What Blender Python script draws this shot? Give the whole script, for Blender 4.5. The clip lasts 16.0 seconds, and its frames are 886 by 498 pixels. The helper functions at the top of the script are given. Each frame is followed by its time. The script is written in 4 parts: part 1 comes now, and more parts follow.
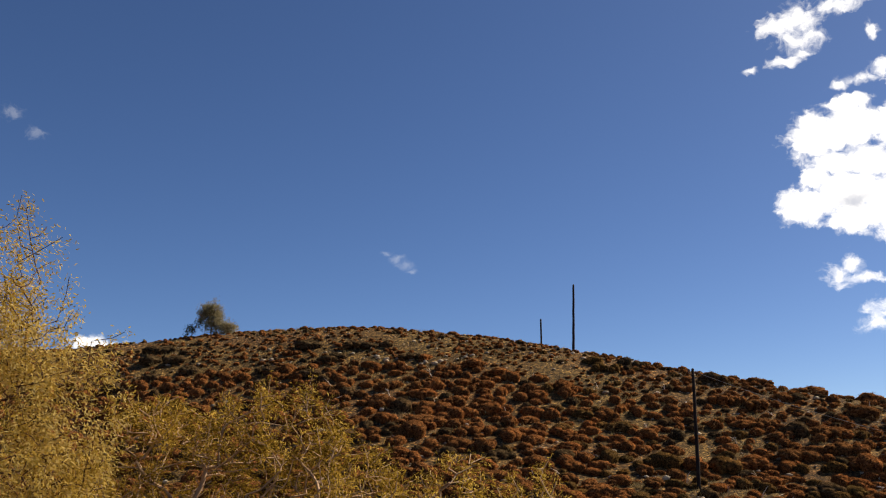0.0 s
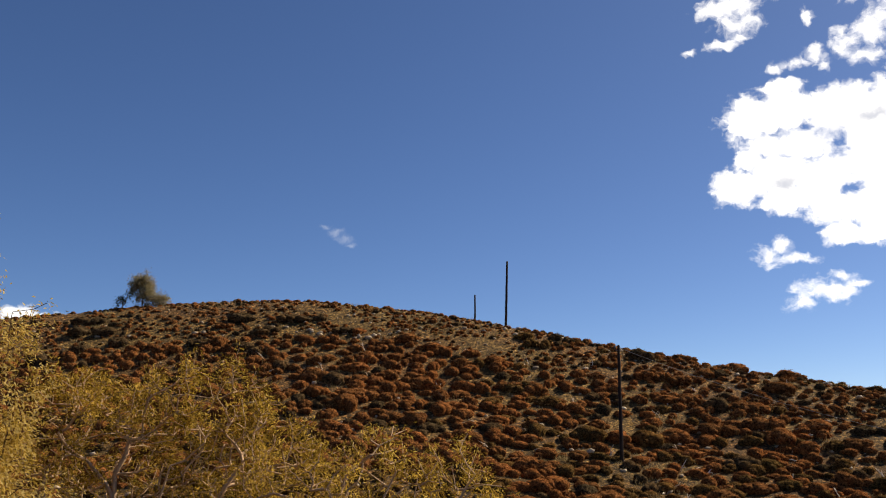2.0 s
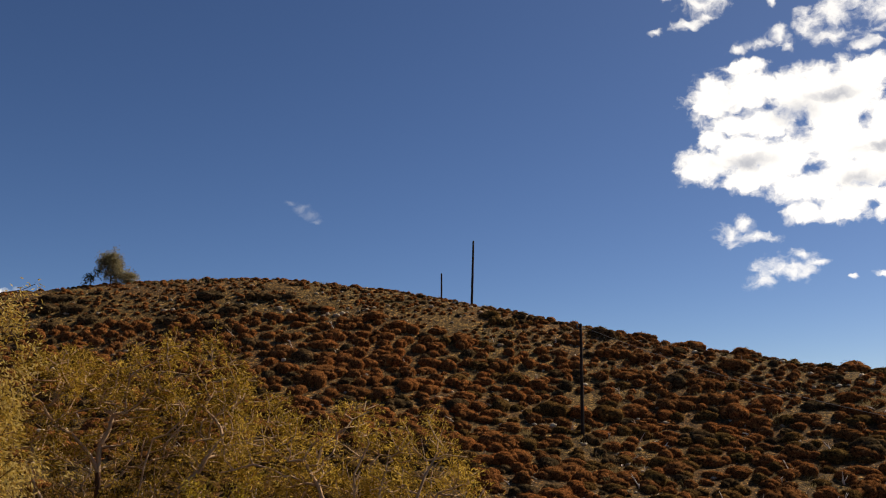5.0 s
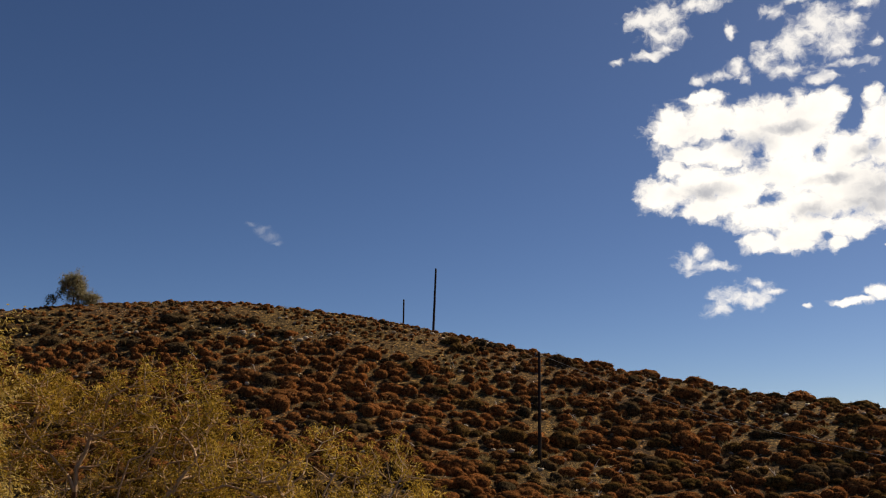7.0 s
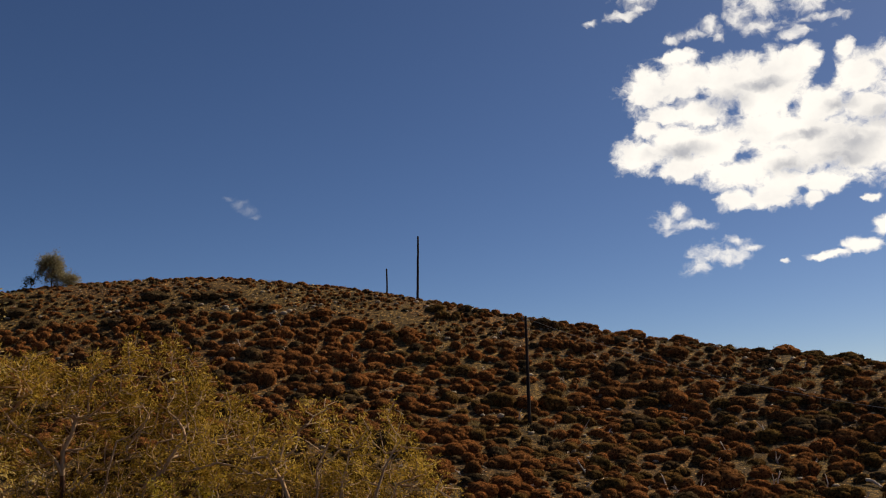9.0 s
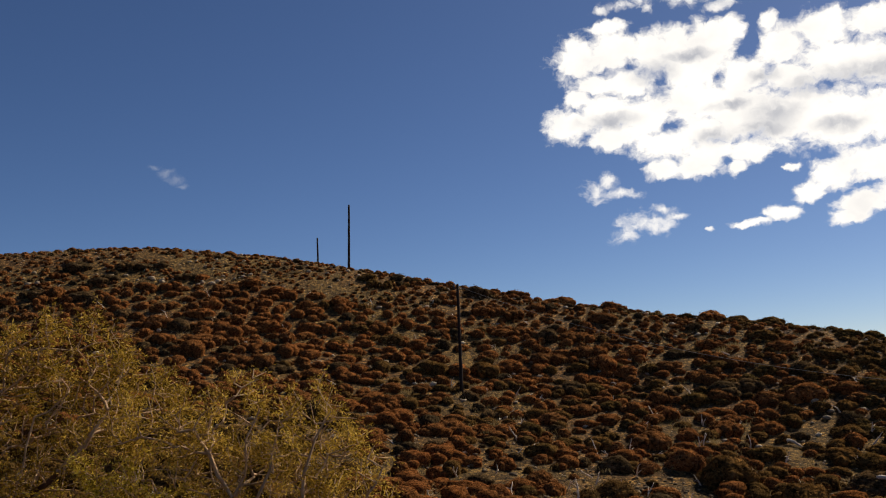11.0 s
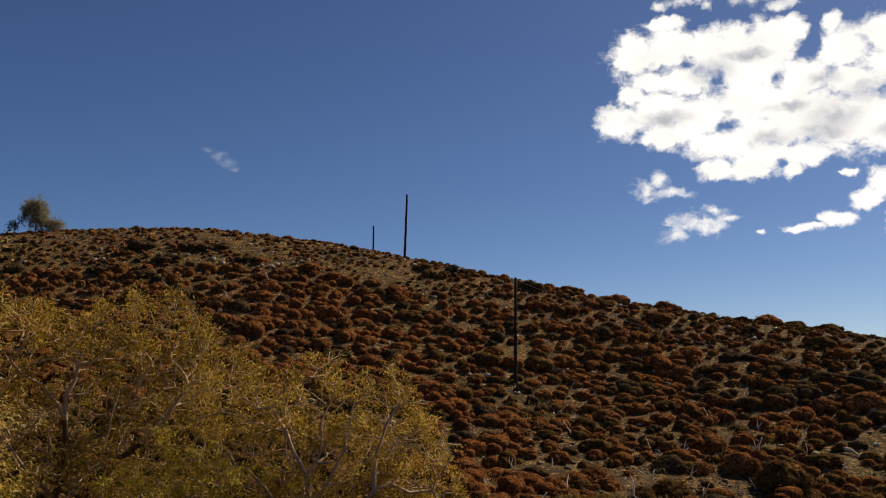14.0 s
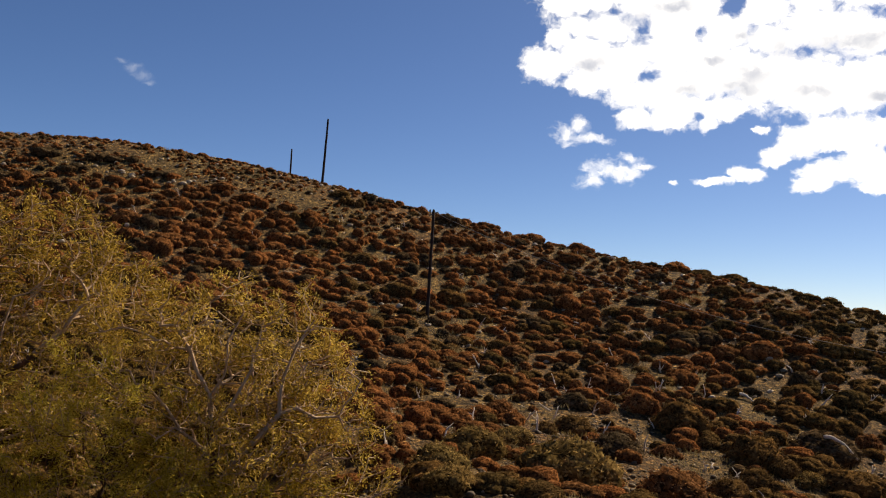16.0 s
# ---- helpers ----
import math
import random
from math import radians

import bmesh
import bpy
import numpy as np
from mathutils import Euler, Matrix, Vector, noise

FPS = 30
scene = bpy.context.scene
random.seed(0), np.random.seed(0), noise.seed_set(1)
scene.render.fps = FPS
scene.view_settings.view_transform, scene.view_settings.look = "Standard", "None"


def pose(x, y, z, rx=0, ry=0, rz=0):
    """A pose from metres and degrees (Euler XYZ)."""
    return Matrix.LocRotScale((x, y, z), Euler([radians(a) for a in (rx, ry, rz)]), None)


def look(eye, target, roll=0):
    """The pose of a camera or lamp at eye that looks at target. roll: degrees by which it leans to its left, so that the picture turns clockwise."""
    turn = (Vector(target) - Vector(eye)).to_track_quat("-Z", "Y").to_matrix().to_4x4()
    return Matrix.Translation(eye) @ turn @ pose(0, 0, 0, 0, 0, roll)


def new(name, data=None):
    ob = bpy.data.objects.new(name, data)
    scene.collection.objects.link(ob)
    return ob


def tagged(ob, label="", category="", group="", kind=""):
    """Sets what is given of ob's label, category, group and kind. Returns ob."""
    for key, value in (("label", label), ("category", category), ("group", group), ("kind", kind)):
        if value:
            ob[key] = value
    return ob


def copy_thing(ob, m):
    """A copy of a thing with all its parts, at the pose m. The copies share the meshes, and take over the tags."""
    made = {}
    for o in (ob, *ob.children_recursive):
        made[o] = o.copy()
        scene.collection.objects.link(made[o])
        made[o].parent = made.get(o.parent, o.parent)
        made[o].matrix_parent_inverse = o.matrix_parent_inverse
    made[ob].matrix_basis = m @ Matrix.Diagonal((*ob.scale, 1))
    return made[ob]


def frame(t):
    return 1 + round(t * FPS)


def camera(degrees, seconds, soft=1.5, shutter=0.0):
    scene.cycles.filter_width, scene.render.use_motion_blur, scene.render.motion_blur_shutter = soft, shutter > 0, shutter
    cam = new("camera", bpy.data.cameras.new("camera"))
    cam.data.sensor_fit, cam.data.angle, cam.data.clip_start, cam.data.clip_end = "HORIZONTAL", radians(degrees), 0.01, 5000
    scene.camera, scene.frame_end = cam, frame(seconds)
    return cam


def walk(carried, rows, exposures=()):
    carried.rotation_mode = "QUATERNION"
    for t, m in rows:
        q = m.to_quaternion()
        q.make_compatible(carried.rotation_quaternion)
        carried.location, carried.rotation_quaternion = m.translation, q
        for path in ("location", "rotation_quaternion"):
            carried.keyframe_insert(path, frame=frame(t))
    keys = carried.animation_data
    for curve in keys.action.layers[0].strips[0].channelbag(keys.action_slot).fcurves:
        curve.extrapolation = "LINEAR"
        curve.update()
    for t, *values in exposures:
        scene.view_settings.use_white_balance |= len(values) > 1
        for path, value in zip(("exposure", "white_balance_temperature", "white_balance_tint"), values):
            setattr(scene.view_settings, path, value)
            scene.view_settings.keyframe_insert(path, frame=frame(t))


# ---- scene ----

# ---------------------------------------------------------------- camera
cam = camera(51.26, 16.0, soft=1.05)
PATH = [
    (0, pose(0.168, 0.031, 1.659, 103.933, 0.122, 0.150)),
    (0.5, pose(0.282, 0.026, 1.609, 103.591, 0.178, -0.594)),
    (1, pose(0.337, -0.056, 1.575, 103.208, 0.167, -1.696)),
    (1.5, pose(0.403, -0.171, 1.605, 102.785, 0.152, -2.769)),
    (2, pose(0.468, -0.341, 1.616, 102.374, 0.029, -3.725)),
    (2.5, pose(0.438, -0.337, 1.634, 101.981, 0.081, -4.314)),
    (3, pose(0.437, -0.311, 1.669, 101.527, 0.102, -4.436)),
    (3.5, pose(0.397, -0.284, 1.677, 101.115, 0.155, -4.506)),
    (4, pose(0.398, -0.423, 1.644, 100.622, 0.201, -4.694)),
    (6.5, pose(-0.021, -2.929, 1.479, 102.147, -0.222, -8.073)),
    (7, pose(-0.044, -2.914, 1.530, 102.435, -0.301, -8.419)),
    (7.5, pose(-0.080, -2.849, 1.539, 102.298, -0.056, -8.554)),
    (8, pose(-0.163, -2.765, 1.544, 101.901, 0.575, -8.556)),
    (10.5, pose(-0.075, -2.074, 1.596, 98.454, 3.780, -10.839)),
    (11, pose(-0.063, -2.109, 1.576, 98.354, 2.858, -13.377)),
    (11.5, pose(-0.159, -2.400, 1.485, 98.488, 1.450, -17.365)),
    (12, pose(-0.260, -2.332, 1.448, 97.447, 0.616, -18.206)),
    (12.5, pose(-0.258, -2.183, 1.431, 95.625, 0.591, -15.549)),
    (13, pose(-0.504, -2.238, 1.492, 96.006, 0.430, -13.493)),
    (13.5, pose(-0.763, -2.356, 1.522, 97.571, 0.294, -11.814)),
    (14, pose(-0.876, -2.414, 1.545, 97.892, 0.145, -10.871)),
    (14.5, pose(-0.892, -2.262, 1.545, 96.239, -0.158, -10.912)),
    (15, pose(-0.915, -2.250, 1.480, 93.844, -0.779, -11.782)),
    (15.5, pose(-0.902, -2.213, 1.459, 92.757, -1.743, -13.356)),
    (16, pose(-0.835, -1.854, 1.449, 93.870, -2.832, -16.413)),
]
EXPOSURES = [(t, stops, 7350 if t in (6.5, 7.0, 8.0, 15.0, 15.5) else 7100, 10) for t, stops in (
    (0, 0.64), (0.5, 0.82), (1.5, 0.76), (2.5, 0.6), (3.5, 0.28), (4.0, 0.25), (6.5, 0.36), (7.0, 0.16), (8.0, 0.04), (10.5, 0.08),
    (11.5, 0.2), (12.0, 0.0), (12.5, -0.07), (13.0, 0.0), (13.5, 0.04), (14.0, 0.14), (14.5, 0.1), (15.0, 0.33), (15.5, 0.46), (16.0, 0.55))]
walk(cam, PATH, EXPOSURES)

# ---------------------------------------------------------------- sky, clouds, sun
SUN_AZ, SUN_EL = 65.0, 42.0      # degrees clockwise from +y, and above the horizon

# clouds: azimuth and height in degrees, half width and half height
CLOUD_TOP = [(23, 19.3, 1.8, 1.5), (25.1, 19.5, 2.2, 1.3), (25, 20.9, 1.6, 0.5), (28, 19.2, 2.5, 1.5), (29.1, 19.8, 1.4, 0.9),
             (31.2, 19.4, 2.1, 1.4), (32.4, 19.9, 1.2, 0.9), (30.1, 18, 2.8, 1.7), (35.2, 18.5, 2, 1.3), (34.6, 20, 0.7, 0.6),
             (37.6, 19.1, 2, 1.2), (40.2, 19, 2.2, 0.9), (42.4, 18.6, 1.4, 0.9), (38.4, 17.2, 3.5, 1.4), (40.9, 16.5, 2.5, 1.3),
             (42.7, 16.7, 1.5, 0.8), (44, 16.1, 1, 0.9), (44.8, 15.3, 0.9, 0.5)]
CLOUD_MIDDLE = [(22.1, 15.4, 1.6, 1.2), (24.6, 15.9, 2.5, 1.5), (27.1, 15.5, 2.5, 1.5), (24.9, 14.5, 2.1, 1), (30.3, 16, 2.8, 1.7),
                (32.7, 15.1, 2.7, 2), (35, 14.4, 3, 2), (37.9, 14, 3.2, 2), (41, 13.9, 2.8, 1.8), (43.5, 13.6, 1.5, 1.3),
                (28.1, 13.8, 2.4, 1.2), (30.5, 12.9, 2.1, 1.2), (33, 12.8, 1.8, 0.8), (27.7, 12.2, 1.4, 0.7), (29.7, 12.2, 1.7, 0.8),
                (32, 11.9, 0.6, 0.6), (22.9, 16.8, 1.1, 0.7), (24, 17.6, 1.6, 0.8), (26.1, 17.5, 2, 0.9), (32.8, 17, 2, 1.3),
                (35.5, 16.7, 2, 1), (30.5, 14.3, 1.7, 1)]
CLOUD_FOOT = [(39.6, 11.2, 3.4, 1.3), (42.4, 11.2, 2.1, 1.4), (37.3, 10.7, 1.6, 1), (41, 9.4, 2.7, 1.1), (38.8, 9.1, 1.9, 0.8),
              (36, 10, 1.1, 0.7), (43.4, 9.2, 1.5, 1), (34.3, 8.9, 1.3, 0.5), (32.6, 8.5, 1.3, 0.3), (37.8, 8.3, 1.3, 0.5),
              (41.8, 8.2, 1.8, 0.5), (43.8, 7.5, 0.7, 0.4), (35.1, 11.6, 0.7, 0.3)]
GAPS = [(31.4, 17.3, 0.6, 0.5), (28.6, 14.7, 0.8, 0.55), (31.5, 12.3, 0.5, 0.4), (33.6, 18.8, 0.4, 0.7),
        (42.2, 12.5, 1.2, 0.4), (38.9, 10.1, 0.9, 0.2)]
UNDERSIDE = [(39.3, 16.2, 3.5, 0.8), (40.9, 16.5, 1.5, 0.5), (36.4, 15.9, 2, 0.7), (34.5, 14.8, 1.8, 1), (27.6, 18, 1.8, 0.7),
             (24.6, 15.4, 2.3, 0.5), (37.9, 13.6, 1.6, 0.5), (32, 15.5, 1.7, 0.3), (33.6, 13.9, 2, 0.7), (41.9, 13.2, 1.5, 0.5),
             (29.7, 18.7, 1.8, 0.4), (34.1, 17, 1, 0.4), (30.9, 13.8, 1.4, 0.5), (42, 10.3, 1.5, 0.3)]
PUFFS = [(24.3, 11.8, 0.6, 0.6), (23.6, 11.2, 0.8, 0.6), (25.1, 11, 1.2, 0.3), (27.5, 9.8, 0.8, 0.3), (26.5, 9.1, 1.6, 0.6),
         (25.1, 8.4, 0.9, 0.4), (28.3, 9.4, 0.6, 0.2), (30.2, 8.3, 0.2, 0.1)]
HIGH_CLOUD = [(21.4, 25.7, 1, 0.6), (22.9, 26, 1.6, 0.8), (22.5, 24.8, 1.4, 0.7), (24.9, 26.3, 1.8, 0.4), (23, 24, 0.7, 0.3),
              (21.7, 23.7, 0.9, 0.3), (19.7, 23.4, 0.4, 0.2), (24.6, 21.9, 0.7, 0.2), (25.8, 22.2, 1, 0.3), (27.1, 22.5, 0.5, 0.6),
              (27.6, 21.7, 0.4, 0.5)]
HIGH_BANK = [(29, 22.9, 1, 0.7), (30.3, 23.2, 1.1, 0.9), (30.4, 22, 1.3, 0.5), (32.1, 24.5, 1.6, 0.8), (31, 23.9, 1.3, 0.8),
             (33.6, 24.1, 1.3, 0.7), (33, 22.9, 1.1, 0.6), (33.8, 22, 1.2, 0.3), (32.1, 21.3, 1.4, 0.3), (29.5, 25.4, 0.8, 0.4),
             (30.7, 25.8, 1, 0.2), (34.5, 25.1, 1.1, 0.3), (35.1, 23, 0.4, 0.5), (26.9, 24.5, 0.3, 0.5)]
LOW_CLOUD = [(-21.2, 7.6, 1.7, 0.4)]
WISPS = [(-3.75, 13.65, 0.5, 0.2), (-3.1, 13.3, 0.6, 0.25), (-2.5, 12.95, 0.6, 0.3), (-2.1, 12.65, 0.4, 0.2)]
VEIL = [(-25.2, 19.4, 0.7, 0.5), (-26.7, 20.2, 0.8, 0.5)]


def make_world():
    w = bpy.data.worlds.new("sky")
    scene.world = w
    w.use_nodes = True
    n, ln = w.node_tree.nodes, w.node_tree.links
    n.clear()

    def node(kind, **values):
        a = n.new(kind)
        for k, v in values.items():
            if k == "operation":
                a.operation = v
            else:
                a.inputs[int(k[1:])].default_value = v
        return a

    def math_(op, a, b=None, c=None, clamp=False):
        m = n.new("ShaderNodeMath")
        m.operation, m.use_clamp = op, clamp
        for i, v in enumerate((a, b, c)):
            if v is None:
                continue
            if isinstance(v, (int, float)):
                m.inputs[i].default_value = v
            else:
                ln.new(v, m.inputs[i])
        return m.outputs[0]

    co = n.new("ShaderNodeTexCoord")
    sep = n.new("ShaderNodeSeparateXYZ")
    ln.new(co.outputs["Generated"], sep.inputs[0])
    az = math_("MULTIPLY", math_("ARCTAN2", sep.outputs[0], sep.outputs[1]), 57.29578)
    el = math_("MULTIPLY", math_("ARCSINE", sep.outputs[2]), 57.29578)
    flat = n.new("ShaderNodeCombineXYZ")
    ln.new(az, flat.inputs[0]), ln.new(el, flat.inputs[1])
    # the clouds' outlines are bent by two scales of turbulence
    angle = flat
    for scale, amount in ((0.9, 0.7), (2.6, 0.32)):
        turb = n.new("ShaderNodeTexNoise")
        turb.inputs["Scale"].default_value, turb.inputs["Detail"].default_value = scale, 3.0
        ln.new(angle.outputs[0], turb.inputs["Vector"])
        mid = n.new("ShaderNodeVectorMath")
        mid.operation = "SUBTRACT"
        ln.new(turb.outputs["Color"], mid.inputs[0])
        mid.inputs[1].default_value = (0.5, 0.5, 0.5)
        push = n.new("ShaderNodeVectorMath")
        push.operation = "MULTIPLY_ADD"
        ln.new(mid.outputs[0], push.inputs[0])
        push.inputs[1].default_value = (amount, amount, 0)
        ln.new(angle.outputs[0], push.inputs[2])
        angle = push

    def fbm(scale, detail, rough, lac=2.1, off=0.0):
        t = n.new("ShaderNodeTexNoise")
        t.noise_dimensions = "3D"
        t.inputs["Scale"].default_value, t.inputs["Detail"].default_value = scale, detail
        t.inputs["Roughness"].default_value, t.inputs["Lacunarity"].default_value = rough, lac
        mv = n.new("ShaderNodeMapping")
        mv.inputs["Location"].default_value = (off, off * 0.7, 0)
        mv.inputs["Scale"].default_value = (1.0, 1.25, 1.0)
        ln.new(angle.outputs[0], mv.inputs[0])
        ln.new(mv.outputs[0], t.inputs["Vector"])
        return t.outputs["Fac"]

    def blobs(rows):
        best = None
        for a, e, rx, ry in rows:
            sub = n.new("ShaderNodeVectorMath")
            sub.operation = "SUBTRACT"
            ln.new(angle.outputs[0], sub.inputs[0])
            sub.inputs[1].default_value = (a, e, 0)
            sc = n.new("ShaderNodeVectorMath")
            sc.operation = "MULTIPLY"
            ln.new(sub.outputs[0], sc.inputs[0])
            sc.inputs[1].default_value = (0.95 / rx, 0.88 / ry, 0)
            le = n.new("ShaderNodeVectorMath")
            le.operation = "LENGTH"
            ln.new(sc.outputs[0], le.inputs[0])
            one = math_("SUBTRACT", 1.0, le.outputs["Value"])
            if best is None:
                best = one
            else:
                m = n.new("ShaderNodeMath")
                m.operation = "SMOOTH_MAX"
                ln.new(best, m.inputs[0]), ln.new(one, m.inputs[1])
                m.inputs[2].default_value = 0.25
                best = m.outputs[0]
        return best

    big = fbm(0.7, 6.0, 0.55)
    fine = fbm(2.2, 5.0, 0.52, off=3.0)
    rag = math_("ADD", math_("MULTIPLY", math_("SUBTRACT", big, 0.5), 2.3), math_("MULTIPLY", math_("SUBTRACT", fine, 0.5), 1.1))

    def ramp(v, lo, hi):
        m = n.new("ShaderNodeMapRange")
        m.interpolation_type = "SMOOTHSTEP"
        ln.new(v, m.inputs[0])
        m.inputs[1].default_value, m.inputs[2].default_value = lo, hi
        return m.outputs[0]

    solid = blobs(CLOUD_TOP + CLOUD_MIDDLE + CLOUD_FOOT)
    holes = math_("MAXIMUM", blobs(GAPS), 0.0)
    solid = math_("SUBTRACT", solid, math_("MULTIPLY", holes, 0.4))
    thick = math_("ADD", solid, math_("MULTIPLY", rag, 0.5))
    dens1 = ramp(thick, 0.0, 0.52)
    thin = math_("ADD", blobs(HIGH_CLOUD + HIGH_BANK + PUFFS + LOW_CLOUD), math_("MULTIPLY", rag, 1.15))
    dens2 = math_("MULTIPLY", ramp(thin, -0.22, 1.05), 0.82)
    wisp = math_("ADD", blobs(WISPS), math_("MULTIPLY", rag, 0.8))
    dens3 = math_("MULTIPLY", ramp(wisp, -0.1, 1.3), 0.15)
    veil = math_("ADD", blobs(VEIL), math_("MULTIPLY", rag, 1.2))
    dens4 = math_("MULTIPLY", ramp(veil, 0.05, 1.2), 0.12)
    dens = math_("MAXIMUM", math_("MAXIMUM", dens1, dens2), math_("MAXIMUM", dens3, dens4))

    # grey undersides where the cloud is thickest
    mott = fbm(0.33, 4.0, 0.5, off=11.3)
    mott2 = fbm(0.8, 5.0, 0.5, off=5.7)
    shade = math_("ADD", math_("MULTIPLY", ramp(mott, 0.40, 0.80), 0.3), math_("MULTIPLY", math_("MULTIPLY", ramp(blobs(UNDERSIDE), -0.25, 0.9), ramp(mott2, 0.05, 0.60)), 0.9), clamp=True)
    grey = math_("MULTIPLY", shade, ramp(thick, -0.05, 0.75))
    tone = n.new("ShaderNodeMix")
    tone.data_type = "RGBA"
    ln.new(grey, tone.inputs["Factor"])
    tone.inputs["A"].default_value = (0.985, 0.99, 1.0, 1)
    tone.inputs["B"].default_value = (0.43, 0.46, 0.54, 1)

    sky = n.new("ShaderNodeTexSky")
    sky.sky_type, sky.sun_disc = "NISHITA", False
    sky.sun_elevation, sky.sun_rotation = radians(SUN_EL), radians(SUN_AZ)
    sky.altitude, sky.air_density, sky.dust_density, sky.ozone_density = 3600.0, 0.9, 6.0, 4.0
    hs = n.new("ShaderNodeHueSaturation")
    hs.inputs["Hue"].default_value, hs.inputs["Saturation"].default_value, hs.inputs["Value"].default_value = 0.506, 1.13, 1.0
    ln.new(sky.outputs[0], hs.inputs["Color"])
    blue = n.new("ShaderNodeBackground")
    ln.new(hs.outputs[0], blue.inputs[0])
    blue.inputs[1].default_value = 0.0715
    white = n.new("ShaderNodeBackground")
    ln.new(tone.outputs["Result"], white.inputs[0])
    white.inputs[1].default_value = 1.0
    mix = n.new("ShaderNodeMixShader")
    ln.new(dens, mix.inputs[0]), ln.new(blue.outputs[0], mix.inputs[1]), ln.new(white.outputs[0], mix.inputs[2])
    out = n.new("ShaderNodeOutputWorld")
    ln.new(mix.outputs[0], out.inputs[0])


make_world()
sun = new("sun", bpy.data.lights.new("sun", "SUN"))
sun.data.energy, sun.data.angle, sun.data.color = 4.25, radians(0.53), (1.0, 0.90, 0.765)
_a, _e = radians(SUN_AZ), radians(SUN_EL)
SUN_DIR = Vector((math.sin(_a) * math.cos(_e), math.cos(_a) * math.cos(_e), math.sin(_e)))
sun.matrix_world = look(SUN_DIR * 300, (0, 0, 0))


# ---------------------------------------------------------------- materials
def material(name):
    m = bpy.data.materials.new(name)
    m.use_nodes = True
    m.node_tree.nodes.clear()
    return m, m.node_tree.nodes, m.node_tree.links


def finish(n, ln, shader):
    out = n.new("ShaderNodeOutputMaterial")
    ln.new(shader, out.inputs[0])


def noise_fac(n, ln, scale, detail=5.0, rough=0.55, stretch=None):
    co = n.new("ShaderNodeTexCoord")
    t = n.new("ShaderNodeTexNoise")
    t.inputs["Scale"].default_value, t.inputs["Detail"].default_value, t.inputs["Roughness"].default_value = scale, detail, rough
    if stretch:
        mp = n.new("ShaderNodeMapping")
        mp.inputs["Scale"].default_value = stretch
        ln.new(co.outputs["Object"], mp.inputs[0])
        ln.new(mp.outputs[0], t.inputs["Vector"])
    else:
        ln.new(co.outputs["Object"], t.inputs["Vector"])
    return t.outputs["Fac"]


def ramp_color(n, ln, fac, stops):
    r = n.new("ShaderNodeValToRGB")
    e = r.color_ramp.elements
    while len(e) < len(stops):
        e.new(0.5)
    for i, (p, c) in enumerate(stops):
        e[i].position, e[i].color = p, (*c, 1)
    ln.new(fac, r.inputs[0])
    return r.outputs[0]


def mix_color(n, ln, fac, a, b, blend="MIX"):
    m = n.new("ShaderNodeMix")
    m.data_type, m.blend_type = "RGBA", blend
    for sock, v in (("Factor", fac), ("A", a), ("B", b)):
        s = m.inputs[sock] if sock == "Factor" else m.inputs[6 if sock == "A" else 7]
        if isinstance(v, (int, float)):
            s.default_value = v
        elif isinstance(v, tuple):
            s.default_value = (*v, 1)
        else:
            ln.new(v, s)
    return m.outputs[2]


def bump(n, ln, height, strength, distance):
    b = n.new("ShaderNodeBump")
    b.inputs["Strength"].default_value, b.inputs["Distance"].default_value = strength, distance
    ln.new(height, b.inputs["Height"])
    return b.outputs[0]


def soil_material():
    m, n, ln = material("stony_soil")
    broad = noise_fac(n, ln, 0.11, 4)
    mid = noise_fac(n, ln, 0.9, 6, 0.6)
    grit = noise_fac(n, ln, 5.0, 8, 0.78)
    base = ramp_color(n, ln, mid, [(0.25, (0.060, 0.036, 0.0115)), (0.5, (0.130, 0.080, 0.026)), (0.75, (0.208, 0.134, 0.047))])
    red = mix_color(n, ln, ramp_color(n, ln, broad, [(0.42, (0, 0, 0)), (0.6, (1, 1, 1))]), base, (0.15, 0.07, 0.03))
    red = mix_color(n, ln, 0.45, base, red)
    stones = ramp_color(n, ln, grit, [(0.38, (0.25, 0.25, 0.25)), (0.50, (0.9, 0.9, 0.9)), (0.62, (2.2, 2.1, 1.85))])
    col = mix_color(n, ln, 1.0, red, stones, "MULTIPLY")
    # pebbles of two sizes, each with its own tone
    co = n.new("ShaderNodeTexCoord")
    for scale, lo, hi in ((4.5, 0.55, 1.7), (11.0, 0.45, 2.3)):
        cell = n.new("ShaderNodeTexVoronoi")
        cell.inputs["Scale"].default_value = scale
        ln.new(co.outputs["Object"], cell.inputs["Vector"])
        sep = n.new("ShaderNodeSeparateColor")
        ln.new(cell.outputs["Color"], sep.inputs[0])
        tone = ramp_color(n, ln, sep.outputs[0], [(0.0, (lo, lo, lo)), (0.45, (0.85, 0.85, 0.85)), (0.8, (1.1, 1.08, 1.05)), (1.0, (hi, hi * 0.95, hi * 0.88))])
        col = mix_color(n, ln, 1.0, col, tone, "MULTIPLY")
    p = n.new("ShaderNodeBsdfPrincipled")
    ln.new(col, p.inputs["Base Color"])
    p.inputs["Roughness"].default_value = 0.95
    p.inputs["Specular IOR Level"].default_value = 0.15
    ln.new(bump(n, ln, grit, 1.0, 0.14), p.inputs["Normal"])
    finish(n, ln, p.outputs[0])
    return m


